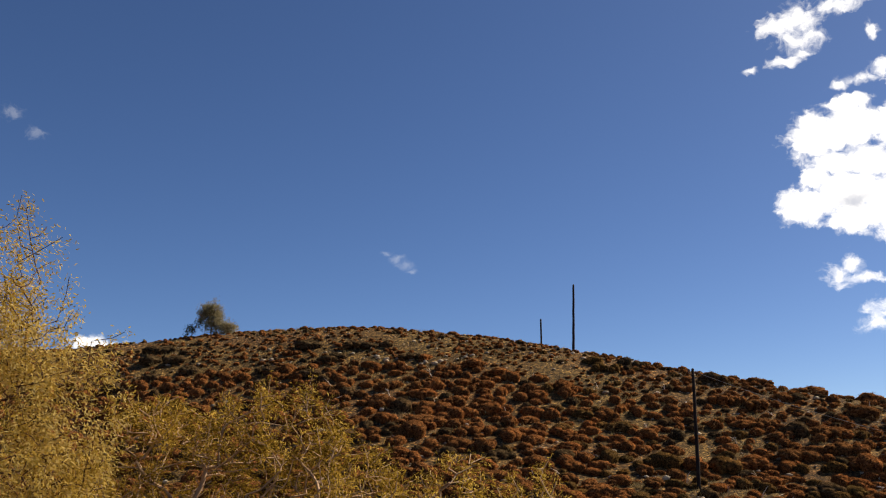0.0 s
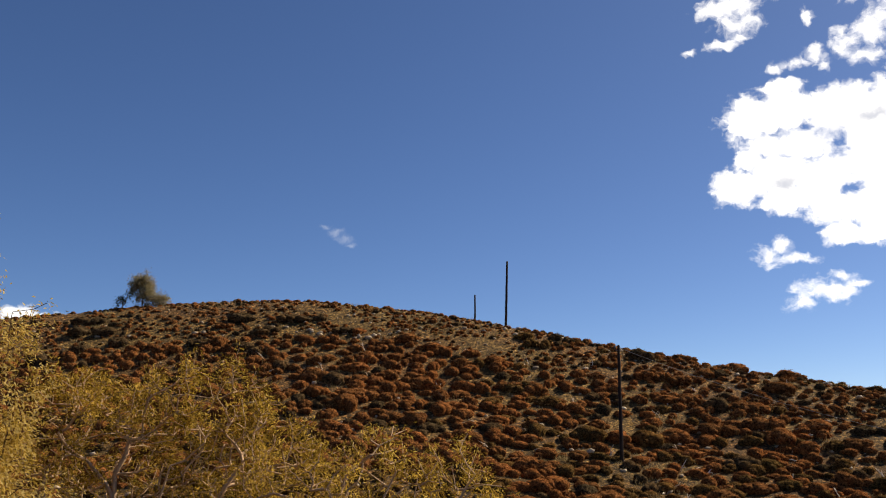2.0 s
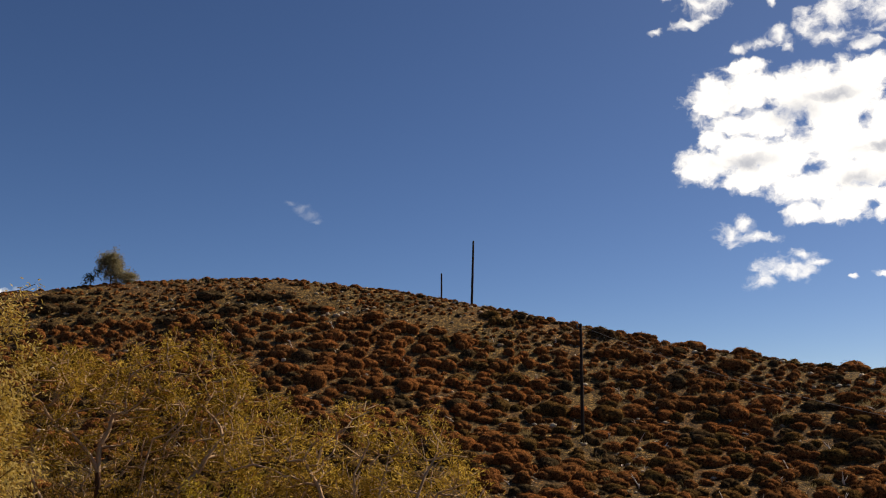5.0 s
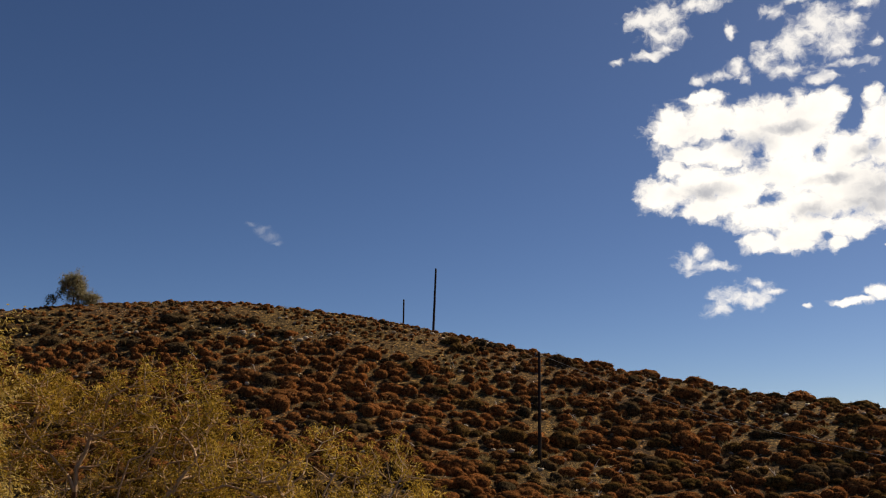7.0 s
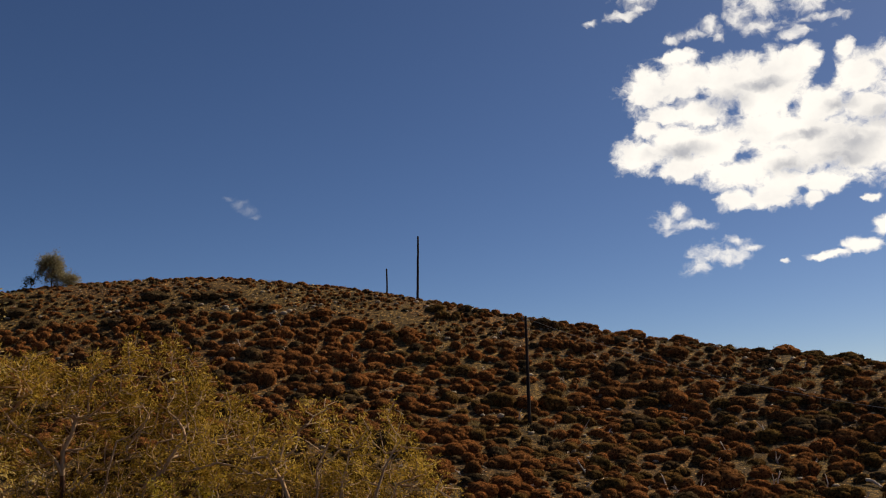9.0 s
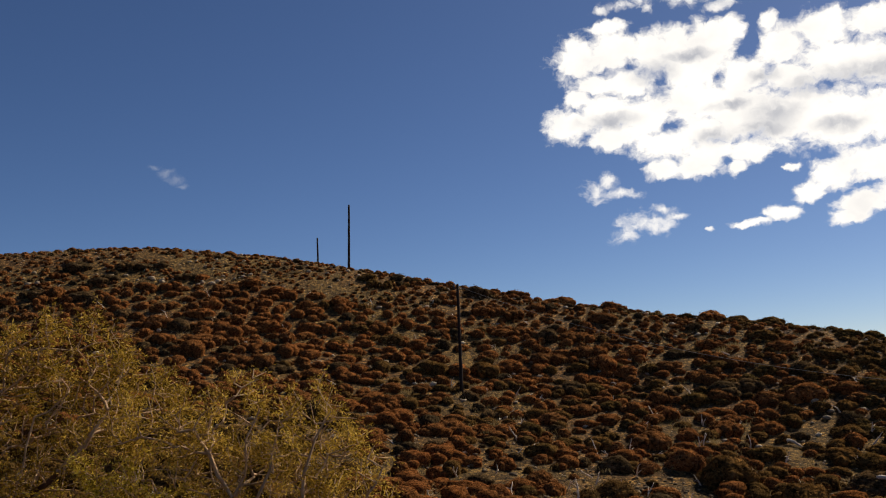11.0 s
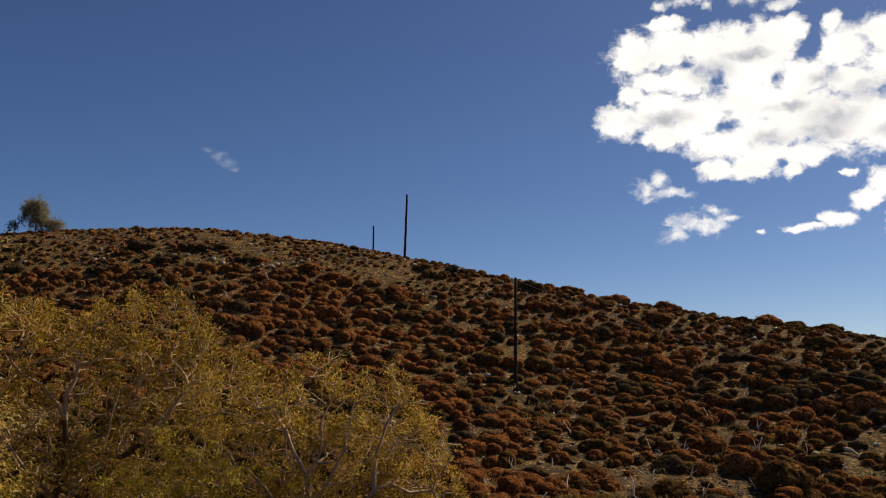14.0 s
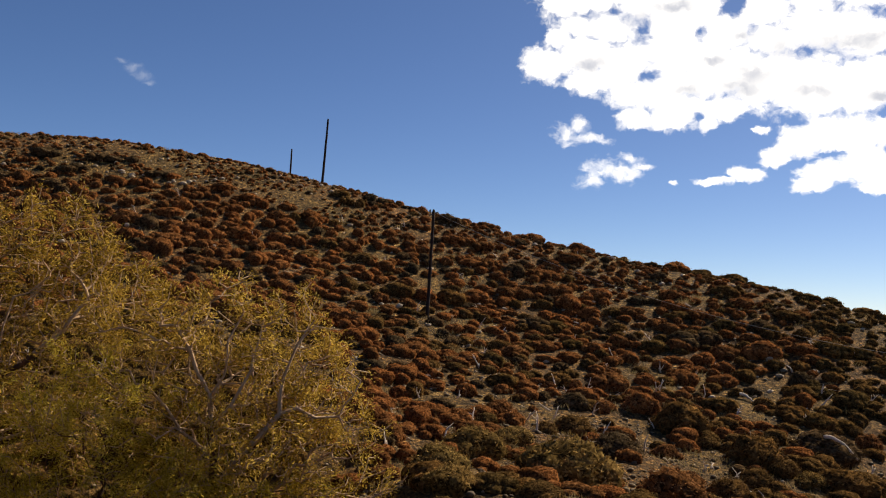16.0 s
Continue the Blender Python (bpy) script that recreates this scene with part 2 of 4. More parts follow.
def leaf_material(name, stops, trans=0.35, vary=0.5, patch=0.6):
    """Small leaves: colour varies from leaf to leaf and from plant to plant; light shines through."""
    m, n, ln = material(name)
    geo = n.new("ShaderNodeNewGeometry")
    info = n.new("ShaderNodeObjectInfo")
    big = noise_fac(n, ln, patch, 3)
    a = n.new("ShaderNodeMath")
    a.operation = "MULTIPLY_ADD"
    ln.new(geo.outputs["Random Per Island"], a.inputs[0])
    a.inputs[1].default_value = vary
    ln.new(big, a.inputs[2])
    s = n.new("ShaderNodeMath")
    s.operation = "SUBTRACT"
    ln.new(a.outputs[0], s.inputs[0])
    s.inputs[1].default_value = vary * 0.5
    o = n.new("ShaderNodeMath")
    o.operation = "MULTIPLY_ADD"
    ln.new(info.outputs["Random"], o.inputs[0])
    o.inputs[1].default_value = 0.22
    ln.new(s.outputs[0], o.inputs[2])
    col = ramp_color(n, ln, o.outputs[0], stops)
    d = n.new("ShaderNodeBsdfDiffuse")
    t = n.new("ShaderNodeBsdfTranslucent")
    ln.new(col, d.inputs[0]), ln.new(col, t.inputs[0])
    x = n.new("ShaderNodeMixShader")
    x.inputs[0].default_value = trans
    ln.new(d.outputs[0], x.inputs[1]), ln.new(t.outputs[0], x.inputs[2])
    finish(n, ln, x.outputs[0])
    return m


def thatch_material(name, dark, mid, light, scale=13.0):
    """The dense twig surface of a cushion shrub: shade between short twig tips put into the colour as fine dark gaps.
    """
    m, n, ln = material(name)
    info = n.new("ShaderNodeObjectInfo")
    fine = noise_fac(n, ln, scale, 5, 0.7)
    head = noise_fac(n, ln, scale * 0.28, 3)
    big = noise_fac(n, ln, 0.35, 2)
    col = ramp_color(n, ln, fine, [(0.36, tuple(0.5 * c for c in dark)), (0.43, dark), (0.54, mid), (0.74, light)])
    tint = ramp_color(n, ln, head, [(0.3, (0.62, 0.62, 0.62)), (0.7, (1.3, 1.28, 1.2))])
    col = mix_color(n, ln, 1.0, col, tint, "MULTIPLY")
    warm = ramp_color(n, ln, big, [(0.3, (0.75, 0.82, 0.85)), (0.7, (1.25, 1.15, 1.05))])
    col = mix_color(n, ln, 1.0, col, warm, "MULTIPLY")
    own = ramp_color(n, ln, info.outputs["Random"], [(0.0, (0.8, 0.86, 0.9)), (1.0, (1.2, 1.12, 1.05))])
    col = mix_color(n, ln, 1.0, col, own, "MULTIPLY")
    d = n.new("ShaderNodeBsdfDiffuse")
    ln.new(col, d.inputs[0])
    ln.new(bump(n, ln, fine, 1.0, 0.09), d.inputs["Normal"])
    finish(n, ln, d.outputs[0])
    return m


def wood_material(name, dark, light, scale=6.0, stretch=(1, 1, 0.15), strength=0.6):
    m, n, ln = material(name)
    g = noise_fac(n, ln, scale, 6, 0.65, stretch)
    st = noise_fac(n, ln, scale * 0.2, 3)
    col = ramp_color(n, ln, g, [(0.3, dark), (0.7, light)])
    col = mix_color(n, ln, st, col, tuple(0.6 * c for c in dark))
    p = n.new("ShaderNodeBsdfPrincipled")
    ln.new(col, p.inputs["Base Color"])
    p.inputs["Roughness"].default_value = 0.85
    p.inputs["Specular IOR Level"].default_value = 0.2
    ln.new(bump(n, ln, g, strength, 0.02), p.inputs["Normal"])
    finish(n, ln, p.outputs[0])
    return m


def rock_material(name, dark, light):
    m, n, ln = material(name)
    geo = n.new("ShaderNodeNewGeometry")
    g = noise_fac(n, ln, 7.0, 6, 0.65)
    col = ramp_color(n, ln, g, [(0.3, dark), (0.7, light)])
    per = ramp_color(n, ln, geo.outputs["Random Per Island"], [(0.0, (0.5, 0.45, 0.4)), (0.6, (0.95, 0.9, 0.85)), (1.0, (1.5, 1.45, 1.4))])
    col = mix_color(n, ln, 1.0, col, per, "MULTIPLY")
    p = n.new("ShaderNodeBsdfPrincipled")
    ln.new(col, p.inputs["Base Color"])
    p.inputs["Roughness"].default_value = 0.9
    ln.new(bump(n, ln, g, 0.6, 0.03), p.inputs["Normal"])
    finish(n, ln, p.outputs[0])
    return m


SOIL = soil_material()
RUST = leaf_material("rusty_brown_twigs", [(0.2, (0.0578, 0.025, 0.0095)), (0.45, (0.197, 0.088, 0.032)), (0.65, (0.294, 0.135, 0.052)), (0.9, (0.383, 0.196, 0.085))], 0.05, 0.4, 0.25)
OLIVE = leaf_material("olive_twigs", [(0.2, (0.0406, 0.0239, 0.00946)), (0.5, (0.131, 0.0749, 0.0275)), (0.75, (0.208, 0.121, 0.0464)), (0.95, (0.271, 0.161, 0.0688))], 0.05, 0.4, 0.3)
# olive with the backlit darkness of the near domes put into the colour
SHADED_OLIVE = leaf_material("shaded_olive_twigs", [(0.2, (0.0379, 0.0232, 0.0078)), (0.5, (0.115, 0.0695, 0.0234)), (0.75, (0.189, 0.119, 0.039)), (0.95, (0.27, 0.18, 0.065))], 0.05, 0.4, 0.3)
# real ochre hue, its colour lightened to make up for the shaded side
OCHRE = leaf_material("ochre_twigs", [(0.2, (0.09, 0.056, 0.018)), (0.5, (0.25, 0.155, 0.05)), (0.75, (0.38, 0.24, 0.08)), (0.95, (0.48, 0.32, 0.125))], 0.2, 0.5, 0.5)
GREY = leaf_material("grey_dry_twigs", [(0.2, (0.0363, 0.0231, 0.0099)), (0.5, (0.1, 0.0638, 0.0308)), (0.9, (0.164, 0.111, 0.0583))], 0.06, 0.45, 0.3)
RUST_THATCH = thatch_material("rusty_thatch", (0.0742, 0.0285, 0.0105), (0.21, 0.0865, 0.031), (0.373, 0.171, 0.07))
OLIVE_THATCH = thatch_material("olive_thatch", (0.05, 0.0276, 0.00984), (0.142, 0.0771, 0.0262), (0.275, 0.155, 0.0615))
# thatch of those domes, with the backlit shade in its colour too
SHADED_THATCH = thatch_material("shaded_olive_thatch", (0.039, 0.0236, 0.00875), (0.114, 0.0681, 0.0238), (0.246, 0.154, 0.0625))
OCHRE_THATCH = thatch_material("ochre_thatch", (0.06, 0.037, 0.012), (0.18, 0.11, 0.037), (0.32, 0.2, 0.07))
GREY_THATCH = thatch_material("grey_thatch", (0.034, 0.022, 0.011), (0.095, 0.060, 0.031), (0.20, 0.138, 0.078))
STRAW = leaf_material("dry_grass", [(0.2, (0.20, 0.13, 0.05)), (0.6, (0.36, 0.26, 0.11)), (0.9, (0.46, 0.36, 0.18))], 0.3, 0.5, 0.4)
GOLD = leaf_material("golden_leaves", [(0.15, (0.215, 0.140, 0.021)), (0.4, (0.397, 0.262, 0.046)), (0.6, (0.529, 0.368, 0.084)), (0.85, (0.645, 0.491, 0.184))], 0.5, 0.6, 0.8)
AMBER = leaf_material("olive_gold_leaves", [(0.15, (0.08, 0.049, 0.009)), (0.38, (0.235, 0.147, 0.020)), (0.6, (0.41, 0.262, 0.038)), (0.9, (0.62, 0.42, 0.095))], 0.64, 0.8, 0.9)
MOSS = leaf_material("green_gold_leaves", [(0.1, (0.14, 0.105, 0.012)), (0.35, (0.37, 0.275, 0.030)), (0.6, (0.56, 0.415, 0.05)), (0.9, (0.74, 0.58, 0.12))], 0.62, 0.75, 0.8)
SAGE = leaf_material("grey_green_leaves", [(0.15, (0.13, 0.115, 0.062)), (0.5, (0.26, 0.225, 0.125)), (0.85, (0.37, 0.32, 0.19))], 0.4, 0.5, 0.6)
DARKLEAF = leaf_material("dark_green_leaves", [(0.15, (0.012, 0.018, 0.010)), (0.6, (0.035, 0.045, 0.022)), (0.9, (0.06, 0.07, 0.03))], 0.3, 0.5, 0.6)
BARK = wood_material("red_brown_bark", (0.06, 0.027, 0.014), (0.25, 0.12, 0.06), 14.0)
PALE_BARK = wood_material("tan_twigs", (0.40, 0.25, 0.14), (0.78, 0.55, 0.34), 14.0)
DEAD = wood_material("bleached_dead_wood", (0.72, 0.57, 0.42), (0.90, 0.78, 0.62), 12.0)
CREOSOTE = wood_material("weathered_dark_pole", (0.022, 0.015, 0.011), (0.06, 0.042, 0.032), 9.0, (1, 1, 0.06))
STEEL = wood_material("dull_steel", (0.10, 0.10, 0.10), (0.22, 0.22, 0.22), 20.0)
WIRE = wood_material("sunlit_wire", (0.30, 0.27, 0.23), (0.45, 0.42, 0.37), 5.0)
STONE = rock_material("pale_stone", (0.24, 0.185, 0.12), (0.55, 0.455, 0.32))
PEBBLE = rock_material("brown_gravel", (0.078, 0.052, 0.026), (0.24, 0.172, 0.088))

# ---------------------------------------------------------------- mesh helpers
EYE = 1.6


def mesh_object(name, verts, faces, mat, parent=None, label="", smooth=False):
    me = bpy.data.meshes.new(name)
    if isinstance(faces, np.ndarray):
        k = faces.shape[1]
        me.vertices.add(len(verts))
        me.vertices.foreach_set("co", np.asarray(verts, np.float32).ravel())
        me.loops.add(faces.size)
        me.loops.foreach_set("vertex_index", faces.astype(np.int32).ravel())
        me.polygons.add(len(faces))
        me.polygons.foreach_set("loop_start", np.arange(0, faces.size, k, dtype=np.int32))
        me.update(calc_edges=True)
    else:
        me.from_pydata([tuple(v) for v in verts], [], [tuple(f) for f in faces])
    me.materials.append(mat)
    if smooth:
        me.polygons.foreach_set("use_smooth", np.ones(len(me.polygons), bool))
    ob = new(name, me)
    if parent:
        ob.parent = parent
    if label:
        tagged(ob, label)
    return ob


def part(name, data, mat, parent, label="", smooth=False):
    return mesh_object(name, data[0], data[1], mat, parent, label, smooth)


def merge(pieces):
    vs, fs, k = [], [], 0
    for v, f in pieces:
        vs.append(np.asarray(v, float)), fs.append(np.asarray(f, int) + k)
        k += len(v)
    return np.concatenate(vs), np.concatenate(fs)


def tubes(segments, sides=5):
    """Tapered tubes: rows of start, end, start radius, end radius; triangles."""
    a = np.array([s[0] for s in segments], float)
    b = np.array([s[1] for s in segments], float)
    ra, rb = np.array([s[2] for s in segments], float), np.array([s[3] for s in segments], float)
    d = b - a
    d /= np.linalg.norm(d, axis=1)[:, None] + 1e-9
    ref = np.where(np.abs(d[:, 2:3]) < 0.9, [[0, 0, 1.0]], [[1.0, 0, 0]])
    u = np.cross(d, ref)
    u /= np.linalg.norm(u, axis=1)[:, None]
    w = np.cross(d, u)
    ang = np.arange(sides) * 2 * np.pi / sides
    ring = np.cos(ang)[None, :, None] * u[:, None] + np.sin(ang)[None, :, None] * w[:, None]
    v = np.concatenate([a[:, None] + ring * ra[:, None, None], b[:, None] + ring * rb[:, None, None]], 1)
    i = np.arange(sides)
    j = (i + 1) % sides
    f = np.concatenate([np.stack([i, j, j + sides], 1), np.stack([i, j + sides, i + sides], 1)])
    n = len(segments)
    faces = (f[None] + (np.arange(n) * 2 * sides)[:, None, None]).reshape(-1, 3)
    return v.reshape(-1, 3), faces


def limb(points, radii, sides=6):
    """One unbroken tapered tube along points."""
    p = np.array(points, float)
    d = np.gradient(p, axis=0)
    d /= np.linalg.norm(d, axis=1)[:, None] + 1e-9
    u = np.cross(d, [0.31, 0.87, 0.38])
    u /= np.linalg.norm(u, axis=1)[:, None] + 1e-9
    w = np.cross(d, u)
    ang = np.arange(sides) * 2 * np.pi / sides
    r = np.array(radii, float)[:, None, None]
    v = (p[:, None] + (np.cos(ang)[None, :, None] * u[:, None] + np.sin(ang)[None, :, None] * w[:, None]) * r).reshape(-1, 3)
    f = []
    for i in range(len(p) - 1):
        for k in range(sides):
            a0, a1 = i * sides + k, i * sides + (k + 1) % sides
            f += [(a0, a1, a1 + sides), (a0, a1 + sides, a0 + sides)]
    m = (len(p) - 1) * sides
    f += [(m, m + k, m + k + 1) for k in range(1, sides - 1)] + [(0, k + 1, k) for k in range(1, sides - 1)]
    return v, np.array(f)


def leaves(rng, pos, along, length, width, droop=0.0):
    """Small pointed blades of two triangles at pos, growing along the given ways."""
    n = len(pos)
    along = along + rng.normal(0, 0.35, (n, 3))
    along[:, 2] -= droop
    along /= np.linalg.norm(along, axis=1)[:, None] + 1e-9
    side = np.cross(along, rng.normal(0, 1, (n, 3)))
    side /= np.linalg.norm(side, axis=1)[:, None] + 1e-9
    ln_ = length * rng.uniform(0.6, 1.35, n)[:, None]
    wd = width * rng.uniform(0.6, 1.3, n)[:, None]
    mid = pos + along * ln_ * 0.45
    v = np.stack([pos, mid + side * wd * 0.5, pos + along * ln_, mid - side * wd * 0.5], 1).reshape(-1, 3)
    k = np.arange(n)[:, None] * 4
    f = np.stack([k + [0, 1, 2], k + [0, 2, 3]], 1).reshape(-1, 3)
    return v, f


# ---------------------------------------------------------------- the hill
CREST = (-0.0456, 0.0716, 0.0573, -0.1323, -0.0502, 0.1542)


def smooth01(x):
    x = np.clip(x, 0, 1)
    return x * x * (3 - 2 * x)


def ground_height(x, y):
    """The hillside: a gully below the viewer that rises to a rounded crest and falls away behind it."""
    x, y = np.asarray(x, float), np.asarray(y, float)
    r = np.hypot(x, y) + 1e-6
    az = np.degrees(np.arctan2(x, y))
    a = np.clip(az, -26, 44)
    top = np.polyval(CREST, a / 30)
    rc = 72 - 0.35 * a
    u = 1 - r / rc
    z = r * (top - 0.48 * (np.sqrt(u * u + 0.0025) - 0.05))
    z = np.maximum(z, -7.0)
    # the bank that falls away in front of the viewer's feet
    bank = np.maximum(-EYE - 0.5 * np.clip(r - 1.0, 0, None), -4.4)
    z = np.where(r < 20, np.minimum(z, bank), z)
    # the gully in which the trees stand
    z = z - 2.2 * smooth01((26 - r) / 6) * smooth01((16 - az) / 10) * smooth01((r - 2) / 4) - 1.2 * smooth01((20 - r) / 4) * smooth01((r - 2) / 4)
    back = smooth01((np.abs(az - 9) - 55) / 40)
    z = z * (1 - back) - EYE * back
    near = smooth01((r - 0.8) / 1.2)
    z = z * near - EYE * (1 - near)
    return z + EYE


def bumpy(x, y):
    v = 0.0
    for s, h in ((0.16, 0.32), (0.45, 0.13), (1.3, 0.045)):
        v += h * noise.noise((x * s, y * s, 3.3))
    r = math.hypot(x, y)
    return v * min(1.0, max(0.0, (r - 4) / 8)) * (1 - 0.65 * min(1.0, max(0.0, (r - 46) / 14)))


def ground(x, y):
    return float(ground_height(x, y)) + bumpy(x, y)


def build_ground():
    az = np.concatenate([np.arange(-180, -40, 4.0), np.arange(-40, 56, 0.33), np.arange(56, 180, 4.0)])
    rr = np.concatenate([np.arange(0.6, 12, 0.6), np.arange(12, 95, 0.36), 95 * 1.16 ** np.arange(0, 25)])
    A, R_ = np.meshgrid(np.radians(az), rr, indexing="ij")
    X, Y = R_ * np.sin(A), R_ * np.cos(A)
    Z = ground_height(X, Y)
    for i in range(X.shape[0]):
        for j in range(X.shape[1]):
            if R_[i, j] < 110:
                Z[i, j] += bumpy(X[i, j], Y[i, j])
    na, nr = X.shape
    v = np.stack([X, Y, Z], -1).reshape(-1, 3)
    v = np.concatenate([v, [[0, 0, 0.0]]])
    i = np.arange(na)
    quads = []
    k = i[:, None] * nr + np.arange(nr - 1)[None]
    k2 = ((i + 1) % na)[:, None] * nr + np.arange(nr - 1)[None]
    quads = np.stack([k, k + 1, k2 + 1, k2], -1).reshape(-1, 4)
    tri = np.concatenate([quads[:, [0, 1, 2]], quads[:, [0, 2, 3]]])
    c = len(v) - 1
    fan = np.stack([np.full(na, c), i * nr, ((i + 1) % na) * nr], 1)
    ob = mesh_object("ground", v, np.concatenate([tri, fan])[:, ::-1], SOIL, smooth=True)
    tagged(ob, "dry stony brown hillside rising to a rounded crest", "hillside", kind="structure")
    return ob


build_ground()

# ---------------------------------------------------------------- poles
def utility_pole(foot, top, radius, fittings):
    e = new("utility_pole")
    e.location = foot
    top = np.array(top, float) - np.array(foot)
    n = 10
    rng = np.random.default_rng(5)
    pts = [top * (i / n) + np.r_[rng.normal(0, 0.008, 2), 0] for i in range(n + 1)]
    pts[0] = np.array([0, 0, -0.5]) - top * 0.02
    pts[0][2] = -0.5
    radii = [radius * (1.12 - 0.3 * i / n) for i in range(n + 1)]
    part("shaft", limb(pts + [pts[-1] + np.array([0, 0, 0.05])], radii + [radius * 0.4], 10), CREOSOTE, e)
    if fittings:
        t = pts[-1]
        part("bracket", tubes([(t + (-0.02, -0.05, -0.25), t + (-0.22, -0.10, -0.22), 0.02, 0.02), (t + (-0.22, -0.10, -0.22), t + (-0.22, -0.10, -0.10), 0.018, 0.018)], 6), STEEL, e)
        part("insulator", tubes([(t + (-0.22, -0.10, -0.12), t + (-0.22, -0.10, -0.05), 0.05, 0.06), (t + (-0.22, -0.10, -0.05), t + (-0.22, -0.10, 0.02), 0.06, 0.03)], 8), STEEL, e)
    return e


P3, P1, P2 = (12.26, 45.55), (9.62, 67.9), (8.3, 77.9)
tagged(utility_pole((P3[0], P3[1], ground(*P3)), (12.34, 45.55, 6.82), 0.086, True), "dark weathered wooden utility pole standing among the hillside shrubs", "utility pole", "utility poles")
tagged(utility_pole((P1[0], P1[1], ground(*P1)), (9.80, 67.9, 15.68), 0.09, False), "tall dark wooden pole standing on the hill crest", "utility pole", "utility poles")
tagged(utility_pole((P2[0], P2[1], ground(*P2)), (8.33, 77.9, 14.77), 0.085, False), "dark wooden pole half hidden behind the hill crest", "utility pole", "utility poles")

# ---------------------------------------------------------------- shrubs
def scales(rng, pos, nor, length, width, lift, shag=0.4):
    """Small blades that lie on a rounded surface like thatch, their tips a little lifted."""
    n = len(pos)
    tang = rng.normal(0, 1, (n, 3)) + np.array([0, 0, 0.15])
    tang -= nor * (tang * nor).sum(1, keepdims=True)
    tang /= np.linalg.norm(tang, axis=1)[:, None] + 1e-9
    up = np.where(rng.random((n, 1)) < shag, rng.uniform(0.6, 1.6, (n, 1)), rng.uniform(0.05, 1.0, (n, 1)) * lift)
    along = tang + nor * up
    along /= np.linalg.norm(along, axis=1)[:, None]
    side = np.cross(nor, along) + rng.normal(0, 0.14, (n, 3))
    side /= np.linalg.norm(side, axis=1)[:, None] + 1e-9
    ln_ = length * rng.uniform(0.6, 1.4, n)[:, None]
    wd = width * rng.uniform(0.6, 1.3, n)[:, None]
    mid = pos + along * ln_ * 0.5
    v = np.stack([pos, mid + side * wd * 0.5, pos + along * ln_, mid - side * wd * 0.5], 1).reshape(-1, 3)
    k = np.arange(n)[:, None] * 4
    return v, np.stack([k + [0, 1, 2], k + [0, 2, 3]], 1).reshape(-1, 3)


def shrub_data(seed, tris, blade, lobes, flat, heart=0.33, bud=0.23, rings=5, seg=10, shag=0.4, slim=0.45):
    """A cushion of many small rounded heads thatched with short twigs; about 1 m across, base at z = 0."""
    rng = np.random.default_rng(seed)
    cs = [(0.0, 0.0, 0.0, heart, heart * flat)]
    for i in range(1, lobes):
        a, d = i * 2.4 + rng.uniform(-0.5, 0.5), 0.34 * math.sqrt(i / lobes) * rng.uniform(0.8, 1.15)
        rad = rng.uniform(bud - 0.10, bud)
        up = max(0.0, (heart - d) * 0.75 * flat) * rng.uniform(0.3, 1.0)
        cs.append((d * math.cos(a), d * math.sin(a), up, rad, rad * flat * rng.uniform(0.85, 1.2)))
    hearts, pos, nor = [], [], []
    area = sum(c[3] ** 2 for c in cs)
    for cx, cy, cz, rad, h in cs:
        per = max(12, int(tris / 2 * rad * rad / area))
        q = rng.normal(0, 1, (per, 3))
        q[:, 2] = np.abs(q[:, 2]) * 1.15 - 0.28
        q /= np.linalg.norm(q, axis=1)[:, None]
        lump = 1 + 0.10 * np.sin(q[:, 0] * 7 + seed) * np.sin(q[:, 1] * 8 + 2 * seed)
        p = q * lump[:, None] * np.array([rad, rad, h]) * rng.uniform(0.93, 1.05, (per, 1)) + np.array([cx, cy, cz + 0.30 * h])
        nn = q / np.array([rad, rad, h])
        pos.append(p), nor.append(nn / np.linalg.norm(nn, axis=1)[:, None])
        v, f = [], []
        for i in range(rings + 1):
            th = -0.55 + (i / rings) * 2.12
            for k in range(seg if i < rings else 1):
                a = (k + 0.5 * (i % 2)) * 2 * math.pi / seg
                d = np.array([math.cos(th) * math.cos(a), math.cos(th) * math.sin(a), math.sin(th)])
                r_ = (0.70 if th < -0.3 else (0.86 if th < 0.1 else 0.97)) + 0.26 * noise.noise(Vector(d * 2.9) + Vector((cx * 9, seed, cy * 9)))
                v.append((cx + rad * r_ * d[0], cy + rad * r_ * d[1], cz + 0.30 * h + h * r_ * d[2] - (0.15 + cz if i == 0 else 0)))
        for i in range(rings - 1):
            for k in range(seg):
                a0, a1 = i * seg + k, i * seg + (k + 1) % seg
                f += [(a0, a1, a1 + seg), (a0, a1 + seg, a0 + seg)]
        f += [((rings - 1) * seg + k, (rings - 1) * seg + (k + 1) % seg, rings * seg) for k in range(seg)]
        hearts.append((v, f))
    fol = scales(rng, np.concatenate(pos), np.concatenate(nor), blade, blade * slim, 0.6, shag)
    return fol, merge(hearts)


def bareness(x, y, r, a):
    """Above zero where the soil lies open: paths, the strip under the crest, the gravel low on the slope."""
    b = noise.noise((x * 0.11, y * 0.11, 8.0)) + 0.6 * noise.noise((x * 0.31, y * 0.31, 4.0)) - 0.40
    rc = 72 - 0.35 * a
    if r < 38 and a > 10:
        b += 0.06
    elif a > 20:
        b += 0.07
    if 0.88 * rc < r < 0.97 * rc and -6 < a < 12:
        b += 0.36
    return b


